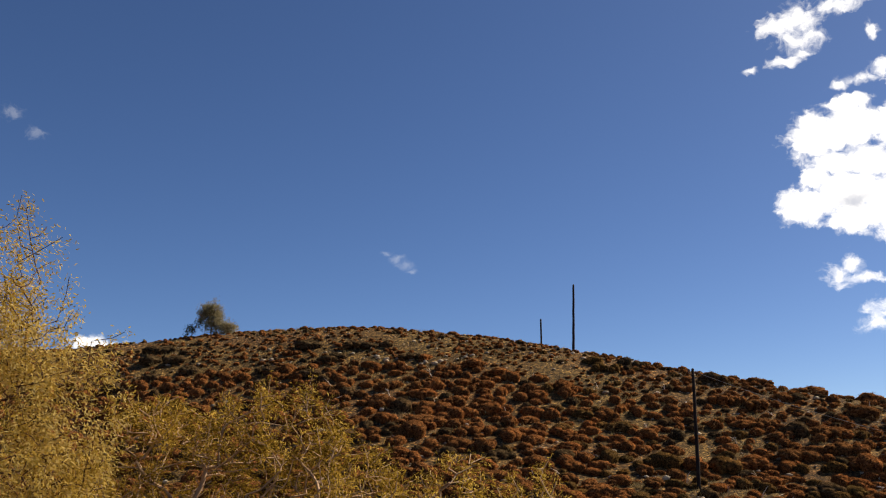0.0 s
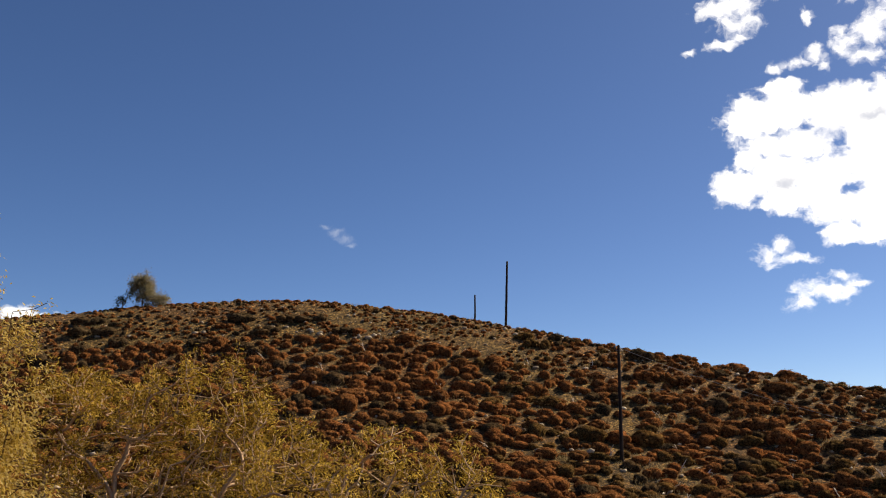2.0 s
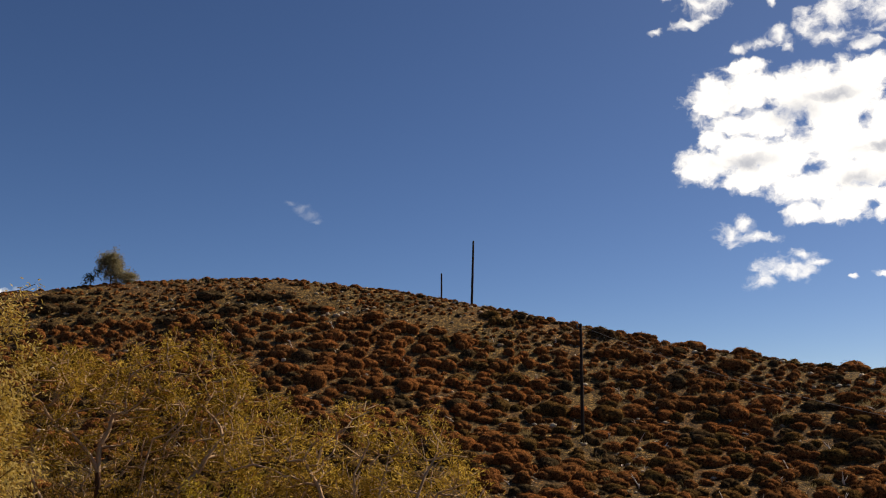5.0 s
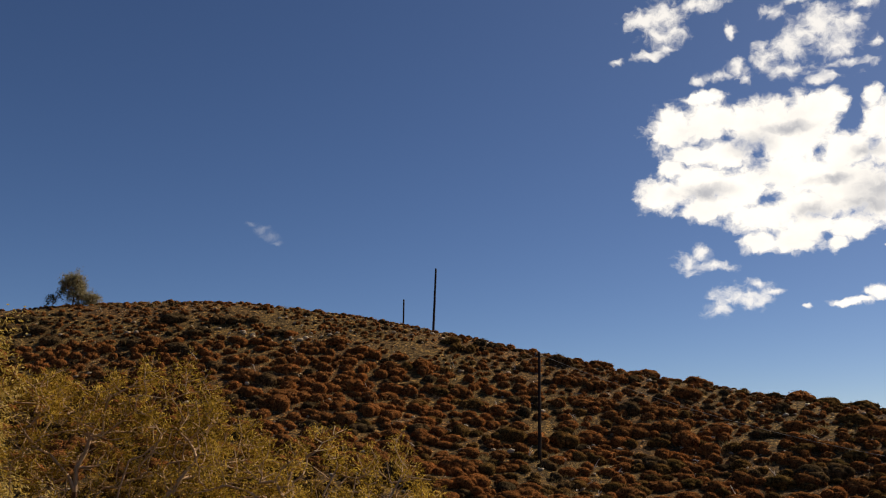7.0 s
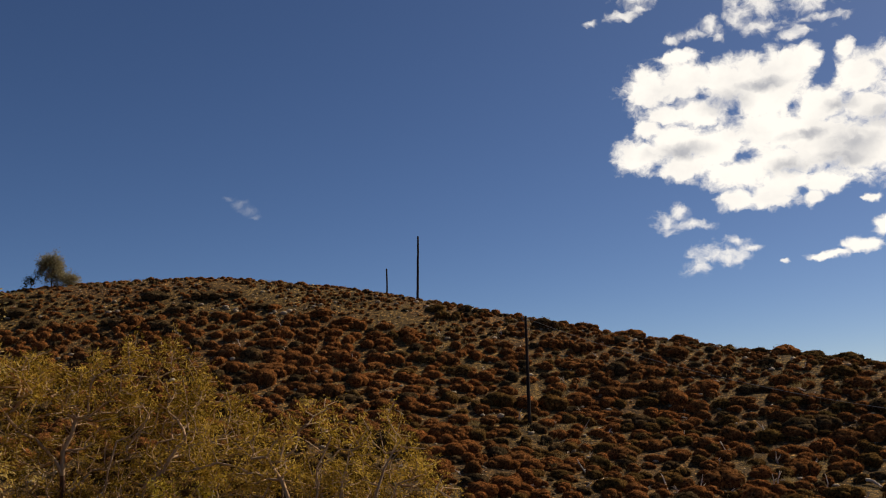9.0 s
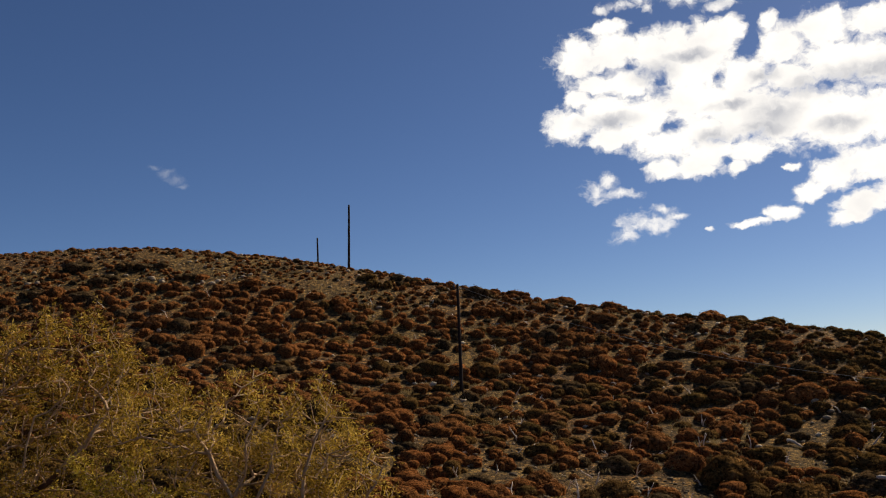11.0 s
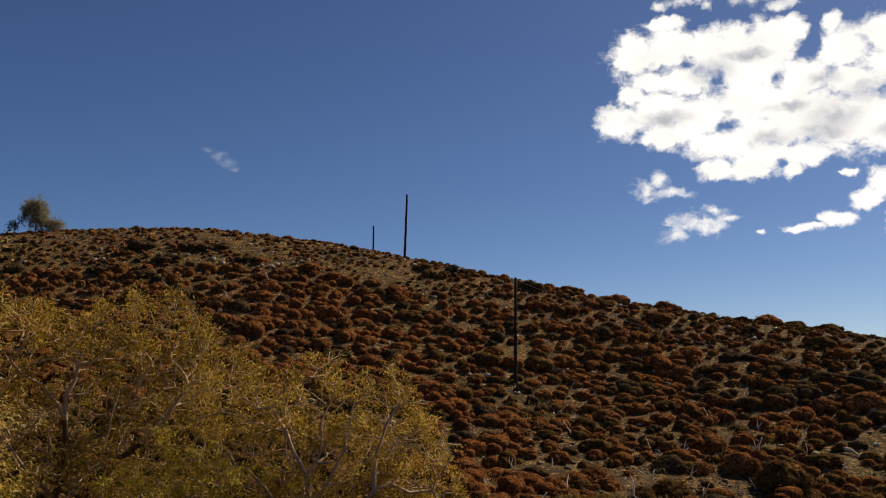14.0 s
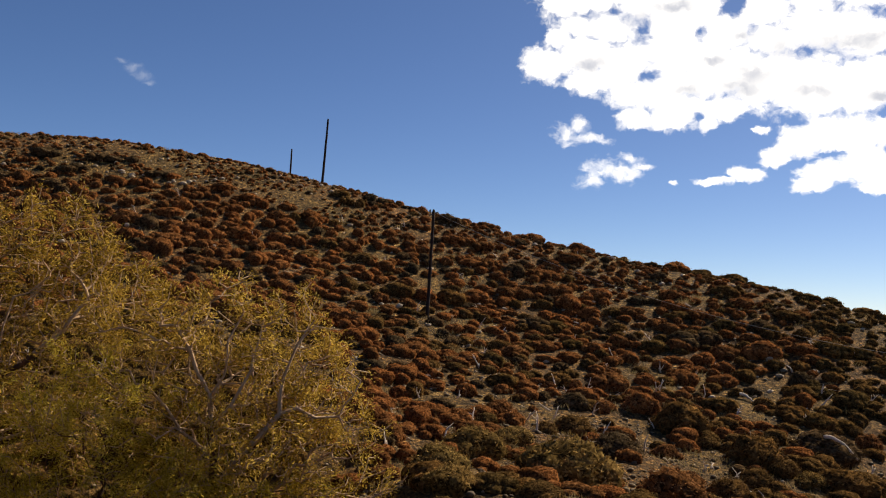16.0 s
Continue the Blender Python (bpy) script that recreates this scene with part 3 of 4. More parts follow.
def scatter(rng, first):
    """Shrub spots: a few large ones, then many middling ones, then small ones in the gaps; (x, y, width, r, azimuth)."""
    cell, grid, spots = 2.6, {}, []

    def add(x, y, size):
        grid.setdefault((int(x // cell), int(y // cell)), []).append((x, y, size))
        spots.append((x, y, size, math.hypot(x, y), math.degrees(math.atan2(x, y))))

    for x, y, size in first:
        if math.hypot(x, y) < 38 or size < 1.9:
            add(x, y, size)
        else:                                   # two grown into one another
            add(x - 0.22 * size, y + 0.1, 0.64 * size)
            add(x + 0.26 * size, y - 0.15, 0.56 * size)
    for tries, lo, hi, touch in ((2500, 1.1, 1.6, 0.70), (24000, 0.75, 1.2, 0.70), (7000, 0.45, 0.75, 0.85)):
        for _ in range(tries):
            r = math.sqrt(rng.uniform(15 ** 2, 88 ** 2))
            a = rng.uniform(-27, 46)
            rc = 72 - 0.35 * a
            if r > 1.12 * rc:
                continue
            x, y = r * math.sin(math.radians(a)), r * math.cos(math.radians(a))
            if a > 8 and r < 30 and (r < 17.5 or (hi > 1 and rng.random() < (0.6 if r < 27 else 0.3)) or rng.random() < 0.5):
                continue
            if any((x - u) ** 2 + (y - w) ** 2 < (1.9 if r < 33 else 1.15) for u, w in OPEN_GRAVEL):
                continue
            open_soil = bareness(x, y, r, a)
            if open_soil > rng.uniform(-0.08, 0.12) and rng.random() < (0.96 if hi > 1 else 0.8):
                continue
            size = rng.uniform(lo, hi)
            if r > 0.88 * rc:
                size *= 0.68 if a > 10 else 0.46
                if a < 10 and rng.random() < 0.4:
                    continue
            if r < 37 and hi > 1:
                size *= 1.15
            i, j = int(x // cell), int(y // cell)
            near = ((u, w, t) for di in (-1, 0, 1) for dj in (-1, 0, 1) for u, w, t in grid.get((i + di, j + dj), ()))
            slack = touch * rng.uniform(0.6, 1.4)
            if any((x - u) ** 2 + (y - w) ** 2 < (0.5 * slack * (size + t) * 1.15) ** 2 for u, w, t in near):
                continue
            add(x, y, size)
    return spots


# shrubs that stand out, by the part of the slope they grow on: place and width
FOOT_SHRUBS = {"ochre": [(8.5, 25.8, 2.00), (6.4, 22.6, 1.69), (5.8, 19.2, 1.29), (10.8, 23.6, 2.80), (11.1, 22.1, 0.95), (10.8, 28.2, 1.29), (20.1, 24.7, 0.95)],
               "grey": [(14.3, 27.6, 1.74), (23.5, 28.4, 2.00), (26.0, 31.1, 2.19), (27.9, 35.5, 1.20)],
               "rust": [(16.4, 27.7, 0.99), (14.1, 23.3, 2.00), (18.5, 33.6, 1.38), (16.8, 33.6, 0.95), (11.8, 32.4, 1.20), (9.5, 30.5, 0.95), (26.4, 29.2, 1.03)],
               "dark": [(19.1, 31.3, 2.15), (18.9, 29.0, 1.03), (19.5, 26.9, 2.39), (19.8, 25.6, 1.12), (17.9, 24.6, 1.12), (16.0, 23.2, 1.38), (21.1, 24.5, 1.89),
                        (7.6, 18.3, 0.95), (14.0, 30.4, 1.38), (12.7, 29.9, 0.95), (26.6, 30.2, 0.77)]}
LOW_SLOPE_SHRUBS = [(10.1, 39.8, 1.6), (9.7, 34.9, 1.1), (9.1, 34.9, 0.8), (12.4, 39.1, 1.3), (15.4, 40.9, 1.4), (13.7, 39.2, 1.2),
                    (17.4, 41.8, 1.2), (18.9, 41.9, 1.2), (20, 41.3, 1.4), (21.9, 42.5, 1.2), (13.6, 36, 2), (16.3, 37.3, 1.3),
                    (16.8, 36.6, 0.9), (18.5, 36.6, 1.7), (15.6, 34.0, 1.3), (22.3, 33.6, 1.5), (24.6, 36.7, 1.4), (26, 37.1, 1.2), (22.5, 37.1, 1.4),
                    (27.5, 34.2, 1.9), (28.3, 32.7, 1.6), (25.1, 32.3, 1.6), (28.1, 35.2, 0.9), (29.5, 35.3, 0.9), (30.4, 34.4, 0.8)]
POLE_SHRUBS = [(21, 62.6, 1.7), (23.9, 60.4, 1.8), (25.4, 58.7, 0.9), (17.6, 58.1, 2.2), (17.8, 61.7, 1.6), (21.6, 58.3, 2),
               (19, 57.1, 1.5), (17.9, 54.3, 2.4), (18.5, 52.2, 1.1), (20.4, 52.7, 2.4), (21.8, 52, 1.6), (24.5, 54.7, 1.7),
               (26.6, 58.3, 1.8), (16.2, 46.9, 1.3), (16.1, 49.3, 1.6), (21.3, 49.7, 2), (21.4, 47.9, 1.7), (23.8, 48.8, 1.6),
               (23.5, 46.3, 1), (18.7, 45, 2.4), (22, 46.3, 1.4), (14.3, 48.8, 1.7), (18.7, 49.6, 2), (12.4, 44.8, 0.8)]
EAST_CREST_SHRUBS = [(31.3, 53, 1.8), (33.8, 50, 1.5), (29.8, 54.7, 0.6), (30.3, 53.8, 0.7), (34.7, 48.7, 0.7), (32.7, 52, 1.6),
                     (36, 47.1, 1.1), (35.6, 44.9, 1.3), (37.3, 45.1, 1.3), (38.4, 43.7, 1.5), (31.4, 47.1, 1.4), (31.2, 45.2, 1.4),
                     (28, 47.9, 1.4), (28.9, 50.8, 1.1), (26.1, 47.4, 1.9), (24.3, 46, 1.3), (27.4, 44.8, 2), (27.2, 42.4, 1.1),
                     (29.1, 42.9, 2), (30.2, 42, 1.5), (32.9, 42.9, 2), (33.6, 41.3, 1.2), (35.3, 42.5, 0.9), (34.5, 40.6, 1),
                     (25.9, 41.7, 2.6), (26.5, 39.7, 1.4), (24, 41.4, 2.4), (28.4, 39.1, 1.8), (28.9, 37, 1.1), (30.1, 37.5, 1.1),
                     (31.1, 38.7, 2.5), (32.4, 37.7, 2.4)]
WEST_CREST_SHRUBS = [(-21.7, 70.7, 2.4), (-21.6, 68.7, 1.8), (-19.7, 68.3, 1.8), (-18.1, 66.2, 1.7), (-15.5, 65, 1.1), (-19.5, 69.6, 0.9),
                     (-11.8, 64.5, 1.5), (-10, 68.7, 1.8), (-11.2, 67.7, 1.2), (-8.1, 65.8, 1.5), (-9, 63.5, 1.5), (-6.1, 68, 2.4),
                     (-7.7, 66.2, 1.4), (-4.1, 67.9, 1.1), (0.8, 72.1, 1), (6.1, 70.1, 0.6), (-1.8, 65.3, 2.1), (-5.3, 62.2, 1),
                     (-3.2, 62.5, 1), (-4.9, 60.8, 1.2), (-3.8, 60.1, 1.2), (-2.1, 61.5, 1), (-3.8, 57.3, 1.7), (-2.5, 56.6, 1.3),
                     (-1.1, 58.8, 1.7), (-0.6, 56.4, 2.2), (-6.1, 59.5, 1.2), (-6.1, 55.5, 1.1), (-3.4, 54.7, 1.4), (-1, 54.2, 1.7)]
MID_SLOPE_SHRUBS = [(0.2, 54, 1.9), (1.4, 55.6, 1.4), (2.8, 56.3, 1.8), (2.2, 63.7, 1.7), (3.8, 62.2, 1.6), (2.8, 60.3, 1.4),
                    (1.4, 60.7, 1.4), (-0.5, 60.1, 1.4), (5.6, 59.7, 1.5), (7.8, 60.3, 1.6), (8.4, 57.6, 1.9), (5.3, 56.1, 1.4),
                    (6.5, 55.7, 1.4), (8.3, 55.7, 1.3), (6.8, 53.8, 1.4), (-1.6, 52.6, 1.7), (7.4, 49.4, 1.3), (11.2, 63.4, 2.1),
                    (13.2, 64.8, 1.9), (11.1, 57.9, 1.9), (13.4, 58.1, 2.3), (15.2, 60.9, 1), (13, 54.7, 1.3), (13.6, 52.6, 2.1),
                    (10.1, 52.1, 2), (10.8, 50.8, 1.3), (12, 48.8, 3.2), (8.6, 46, 1.3), (11.2, 46, 1.2), (7.3, 43.7, 1.7), (9, 43.3, 1.4),
                    (10.6, 64.8, 1.5)]
KNOWN_SHRUBS = sum(FOOT_SHRUBS.values(), []) + LOW_SLOPE_SHRUBS + POLE_SHRUBS + EAST_CREST_SHRUBS + WEST_CREST_SHRUBS + MID_SLOPE_SHRUBS
OPEN_GRAVEL = [(12.2, 44.6), (26.2, 34.8), (23.7, 34.5), (17.4, 31.7), (15.5, 28.3), (14.0, 25.4), (16.5, 26.5), (16.1, 25.0), (18.1, 27.4), (13.8, 23.9), (23.4, 32.4), (27.0, 30.0), (24.7, 27.2), (12.2, 28.7), (27.1, 36.0), (10.0, 24.5)]


THATCH = {"ochre_twigs": OCHRE_THATCH, "shaded_olive_twigs": SHADED_THATCH, "rusty_brown_twigs": RUST_THATCH, "olive_twigs": OLIVE_THATCH, "grey_dry_twigs": GREY_THATCH}


def build_shrubs():
    rng = np.random.default_rng(11)
    spots = scatter(rng, KNOWN_SHRUBS)
    n = len(KNOWN_SHRUBS)
    spots = spots[:n] + sorted(spots[n:], key=lambda s: s[3])
    near, rest = spots[:300], spots[300:]
    kinds = []
    for k in range(9):
        mat = (RUST, SHADED_OLIVE, RUST, OLIVE, GREY, RUST, SHADED_OLIVE, RUST, OLIVE)[k]
        fol, core = shrub_data(20 + k, 1200, 0.042, 8 + k % 5, (0.85, 1.0, 0.8, 0.95, 1.05, 0.9, 0.85, 1.0, 0.9)[k])
        kinds.append((fol, core, mat))
    # broad low domes with a finer thatch
    for k in range(4):
        fol, core = shrub_data(40 + k, 5200, 0.036, 22 + k, (0.9, 1.0, 0.95, 0.85)[k], 0.36, 0.20, 7, 14)
        kinds.append((fol, core, SHADED_OLIVE))
    # taller shrubs with loose feathery twigs at the foot of the slope
    foot_kinds = {}
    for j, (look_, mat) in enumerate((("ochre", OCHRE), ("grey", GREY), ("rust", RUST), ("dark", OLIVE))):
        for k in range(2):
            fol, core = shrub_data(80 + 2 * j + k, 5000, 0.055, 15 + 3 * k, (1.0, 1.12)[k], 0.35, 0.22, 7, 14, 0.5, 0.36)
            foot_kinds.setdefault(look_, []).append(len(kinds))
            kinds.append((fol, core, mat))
    foot_look = {(x, y): look_ for look_, rows in FOOT_SHRUBS.items() for x, y, _ in rows}
    labels = {"ochre_twigs": "large ochre olive shrub with loose feathery twigs", "rusty_brown_twigs": "rusty brown cushion shrub with dense dry twigs", "olive_twigs": "olive brown cushion shrub on stony ground",
              "shaded_olive_twigs": "olive domed shrub on pebbly ground, backlit shade in its colour",
              "grey_dry_twigs": "greyish brown dry cushion shrub with bare twigs"}
    masters = {}
    for x, y, s, r, a in near:
        olive = 0.6 * noise.noise((x * 0.06, y * 0.06, 5.0)) + 0.03 * (a - 25) + rng.normal(0, 0.25)
        k = int(rng.choice((1, 3, 6, 8)) if olive > 0.1 else rng.choice((0, 2, 5, 7, 7, 4)))
        if a < 8 and r < 42:
            k = int(rng.choice((1, 3, 6, 8)))
        elif s > 1.75 and r < 42:
            k = int(rng.choice((9, 10, 11, 12)))
        elif r > 64 and a < -3 and s > 1.3:
            k = 4
        elif r < 33 and a > 5 and rng.random() < 0.88:
            k = int(rng.choice((1, 3, 6, 8)))
        if (x, y) in foot_look:
            k = int(rng.choice(foot_kinds[foot_look[x, y]]))
        m = Matrix.LocRotScale((x, y, ground(x, y) - 0.05 * s), Euler((rng.normal(0, 0.06), rng.normal(0, 0.06), rng.uniform(0, 6.28))), None)
        s *= 1.04 if a > 8 and r < 36 else 1.15
        sz = Matrix.Diagonal((s * rng.uniform(1.05, 1.4), s * rng.uniform(0.95, 1.25), s * rng.uniform(0.82, 1.1) * ((0.68 if a < 12 else 0.85) if r > 0.84 * (72 - 0.35 * a) else 1), 1))
        if k not in masters:
            fol, core, mat = kinds[k]
            e = new("cushion_shrub")
            part("foliage", fol, mat, e)
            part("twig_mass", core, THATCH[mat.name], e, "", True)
            tagged(e, labels[mat.name], "shrub", "hillside shrubs")
            e.matrix_basis = m @ sz
            masters[k] = e
        else:
            c = copy_thing(masters[k], m)
            c.matrix_basis = m @ sz
    # those farther up the slope, joined by colour
    far = {}
    lod = [[shrub_data(60 + k, n, b, c + k % 3, (0.85, 1.0, 0.8, 0.95, 0.9, 1.05)[k], 0.33, 0.23, g, 2 * g) for k in range(6)] for n, b, g, c in ((300, 0.052, 3, 5), (150, 0.07, 3, 4), (80, 0.095, 3, 3))]
    cores = {}
    for x, y, s, r, a in rest:
        fol, core = lod[0 if r < 42 else (1 if r < 54 else 2)][int(rng.integers(6))]
        s *= 1.11 if a < 10 else 1.04
        t, h = rng.uniform(0, 6.28), s * rng.uniform(0.75, 1.1)
        sx, sy = s * rng.uniform(1.05, 1.5), s * rng.uniform(0.9, 1.2)
        rot = np.array([[math.cos(t) * sx, -math.sin(t) * sy, 0], [math.sin(t) * sx, math.cos(t) * sy, 0], [0, 0, h]])
        at = np.array([x, y, ground(x, y) - 0.05 * s])
        olive = 0.6 * noise.noise((x * 0.06, y * 0.06, 5.0)) + 0.03 * (a - 25) + rng.normal(0, 0.25)
        key = 1 if olive > 0.12 or (a < 8 and r < 42) else (2 if rng.random() < 0.12 else 0)
        far.setdefault(key, []).append((fol[0] @ rot.T + at, fol[1]))
        cores.setdefault(key, []).append((core[0] @ rot.T + at, core[1]))
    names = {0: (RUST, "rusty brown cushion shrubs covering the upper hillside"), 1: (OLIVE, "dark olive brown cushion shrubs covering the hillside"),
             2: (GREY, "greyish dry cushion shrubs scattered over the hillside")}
    for key, pieces in cores.items():
        mat, label = names[key]
        v, f = merge(pieces)
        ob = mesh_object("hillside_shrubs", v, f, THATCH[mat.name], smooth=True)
        tagged(ob, label, "shrubs", kind="stuff")
        v, f = merge(far[key])
        tagged(part("foliage", (v, f), mat, ob), kind="stuff")
    return len(near), len(rest)


build_shrubs()


# ---------------------------------------------------------------- trees
def crown_points(rng, blobs, n, per=14, tight=0.36):
    """Tips of a crown made of ellipsoids (x, y, z, rx, ry, rz), gathered into sprays, most of them towards the outside."""
    vol = np.array([b[3] * b[4] * b[5] for b in blobs]) ** 0.85
    m = max(6, n // per)
    pick = rng.choice(len(blobs), m, p=vol / vol.sum())
    q = rng.normal(0, 1, (m, 3))
    q /= np.linalg.norm(q, axis=1)[:, None]
    q *= (rng.uniform(0.05, 1, m) ** 0.45 * rng.uniform(0.85, 1.08, m))[:, None]
    b = np.array(blobs)[pick]
    heart = b[:, :3] + q * b[:, 3:]
    wide = tight * rng.uniform(0.5, 1.5, m)
    k = rng.choice(m, n, p=wide ** 1.5 / (wide ** 1.5).sum())
    return heart[k] + rng.normal(0, 1, (n, 3)) * wide[k][:, None] * np.array([1.0, 1.0, 1.15])


def skeleton_of(rng, stem, tips, boughs=()):
    """Joins tips to the stem, nearest first, and thickens the limbs by what they carry."""
    nodes = [np.array(p, float) for p in stem]
    parent = [-1] + list(range(len(stem) - 1))
    length = [0.0]
    for i in range(1, len(nodes)):
        length.append(length[-1] + np.linalg.norm(nodes[i] - nodes[i - 1]))
    for bough in boughs:
        p = np.array(bough, float)
        prev = int(np.argmin([np.linalg.norm(q - p[0]) for q in nodes]))
        for a, b in zip(p[:-1], p[1:]):
            steps = max(1, int(np.linalg.norm(b - a) / 0.3))
            for s in range(1, steps + 1):
                q = a + (b - a) * s / steps + rng.normal(0, 0.02, 3)
                nodes.append(q), parent.append(prev)
                length.append(length[prev] + np.linalg.norm(q - nodes[prev]) * 0.5)
                prev = len(nodes) - 1
    fork = nodes[len(stem) - 1]
    order = np.argsort(np.linalg.norm(tips - fork, axis=1))
    start = max(0, len(stem) - 3)
    for k in order:
        p = tips[k]
        arr = np.array(nodes[start:])
        d = np.linalg.norm(arr - p, axis=1)
        rise = np.clip(arr[:, 2] - p[2], 0, None)
        cost = d + 0.22 * np.array(length[start:]) + 0.5 * rise
        j = int(np.argmin(cost)) + start
        steps = max(1, int(d[j - start] / 0.35))
        prev, a = j, nodes[j]
        for s in range(1, steps + 1):
            w = s / steps
            q = a + (p - a) * w
            if s < steps:
                q = q + rng.normal(0, 0.045, 3) + np.array([0, 0, -0.10 * math.sin(w * 3.14) * np.linalg.norm(p - a)])
            nodes.append(q), parent.append(prev)
            length.append(length[prev] + np.linalg.norm(q - nodes[prev]))
            prev = len(nodes) - 1
    nodes = np.array(nodes)
    load = np.zeros(len(nodes))
    kids = np.bincount([p for p in parent if p >= 0], minlength=len(nodes))
    load[kids == 0] = 1
    for i in range(len(nodes) - 1, 0, -1):
        load[parent[i]] += load[i]
    return nodes, np.array(parent), load


def tree(name, foot, stem, blobs, seed, tips, per_tip, blade, width, leaf, bark, twig_r, droop, spread, twig=None, bare=1.0, boughs=(), thick=5, per=14, tight=0.36):
    """Empty > trunk, crown: limbs grown to the crown's tips, each tip with a spray of small leaves."""
    rng = np.random.default_rng(seed)
    e = new(name)
    e.location = foot
    stem = np.array(stem, float)
    t = crown_points(rng, blobs, tips, per, tight)
    nodes, par, load = skeleton_of(rng, stem, t, boughs)
    rad = twig_r * load ** 0.36
    limbs, twigs = [], []
    for i in range(1, len(nodes)):
        seg = (nodes[par[i]], nodes[i], min(rad[par[i]], rad[i] * 1.35), rad[i])
        (limbs if load[i] > thick else twigs).append(seg)
    part("trunk", tubes(limbs, 7), bark, e)
    tagged(part("twig_spray", tubes(twigs, 4), twig or bark, e), kind="stuff")
    ends = np.where(load <= 2)[0]
    ends = ends[ends > len(stem)]
    base = nodes[ends]
    way = base - nodes[par[ends]]
    way /= np.linalg.norm(way, axis=1)[:, None] + 1e-9
    lo, hi = np.percentile(base[:, 2], (5, 85))
    rich = np.clip((base[:, 2] - lo) / (hi - lo), 0, 1)
    count = np.round(per_tip * (bare + (1.15 - bare) * rich) * rng.uniform(0.4, 1.5, len(base))).astype(int)
    k = np.repeat(np.arange(len(base)), count)
    pos = base[k] + rng.normal(0, spread, (len(k), 3)) - np.abs(rng.normal(0, droop * 0.6, (len(k), 1))) * np.array([[0, 0, 1.0]])
    fol = leaves(rng, pos, way[k] * 0.6, blade, width, droop)
    part("crown", fol, leaf, e)
    return e


def crown(foot, rows):
    """Crown ellipsoids from world places to places above the tree's foot."""
    return [(x - foot[0], y - foot[1], z - foot[2], a, b, c) for x, y, z, a, b, c in rows]


def bough_lines(foot, lines, forward=0.8):
    """Main boughs above the tree's foot; they leave the trunk and lean a little towards the open side."""
    k = 1 - forward / 24
    return [[(x * k - foot[0], y - forward - foot[1], 1.5 + (z - 1.5) * k - foot[2]) for x, y, z in b] for b in lines]


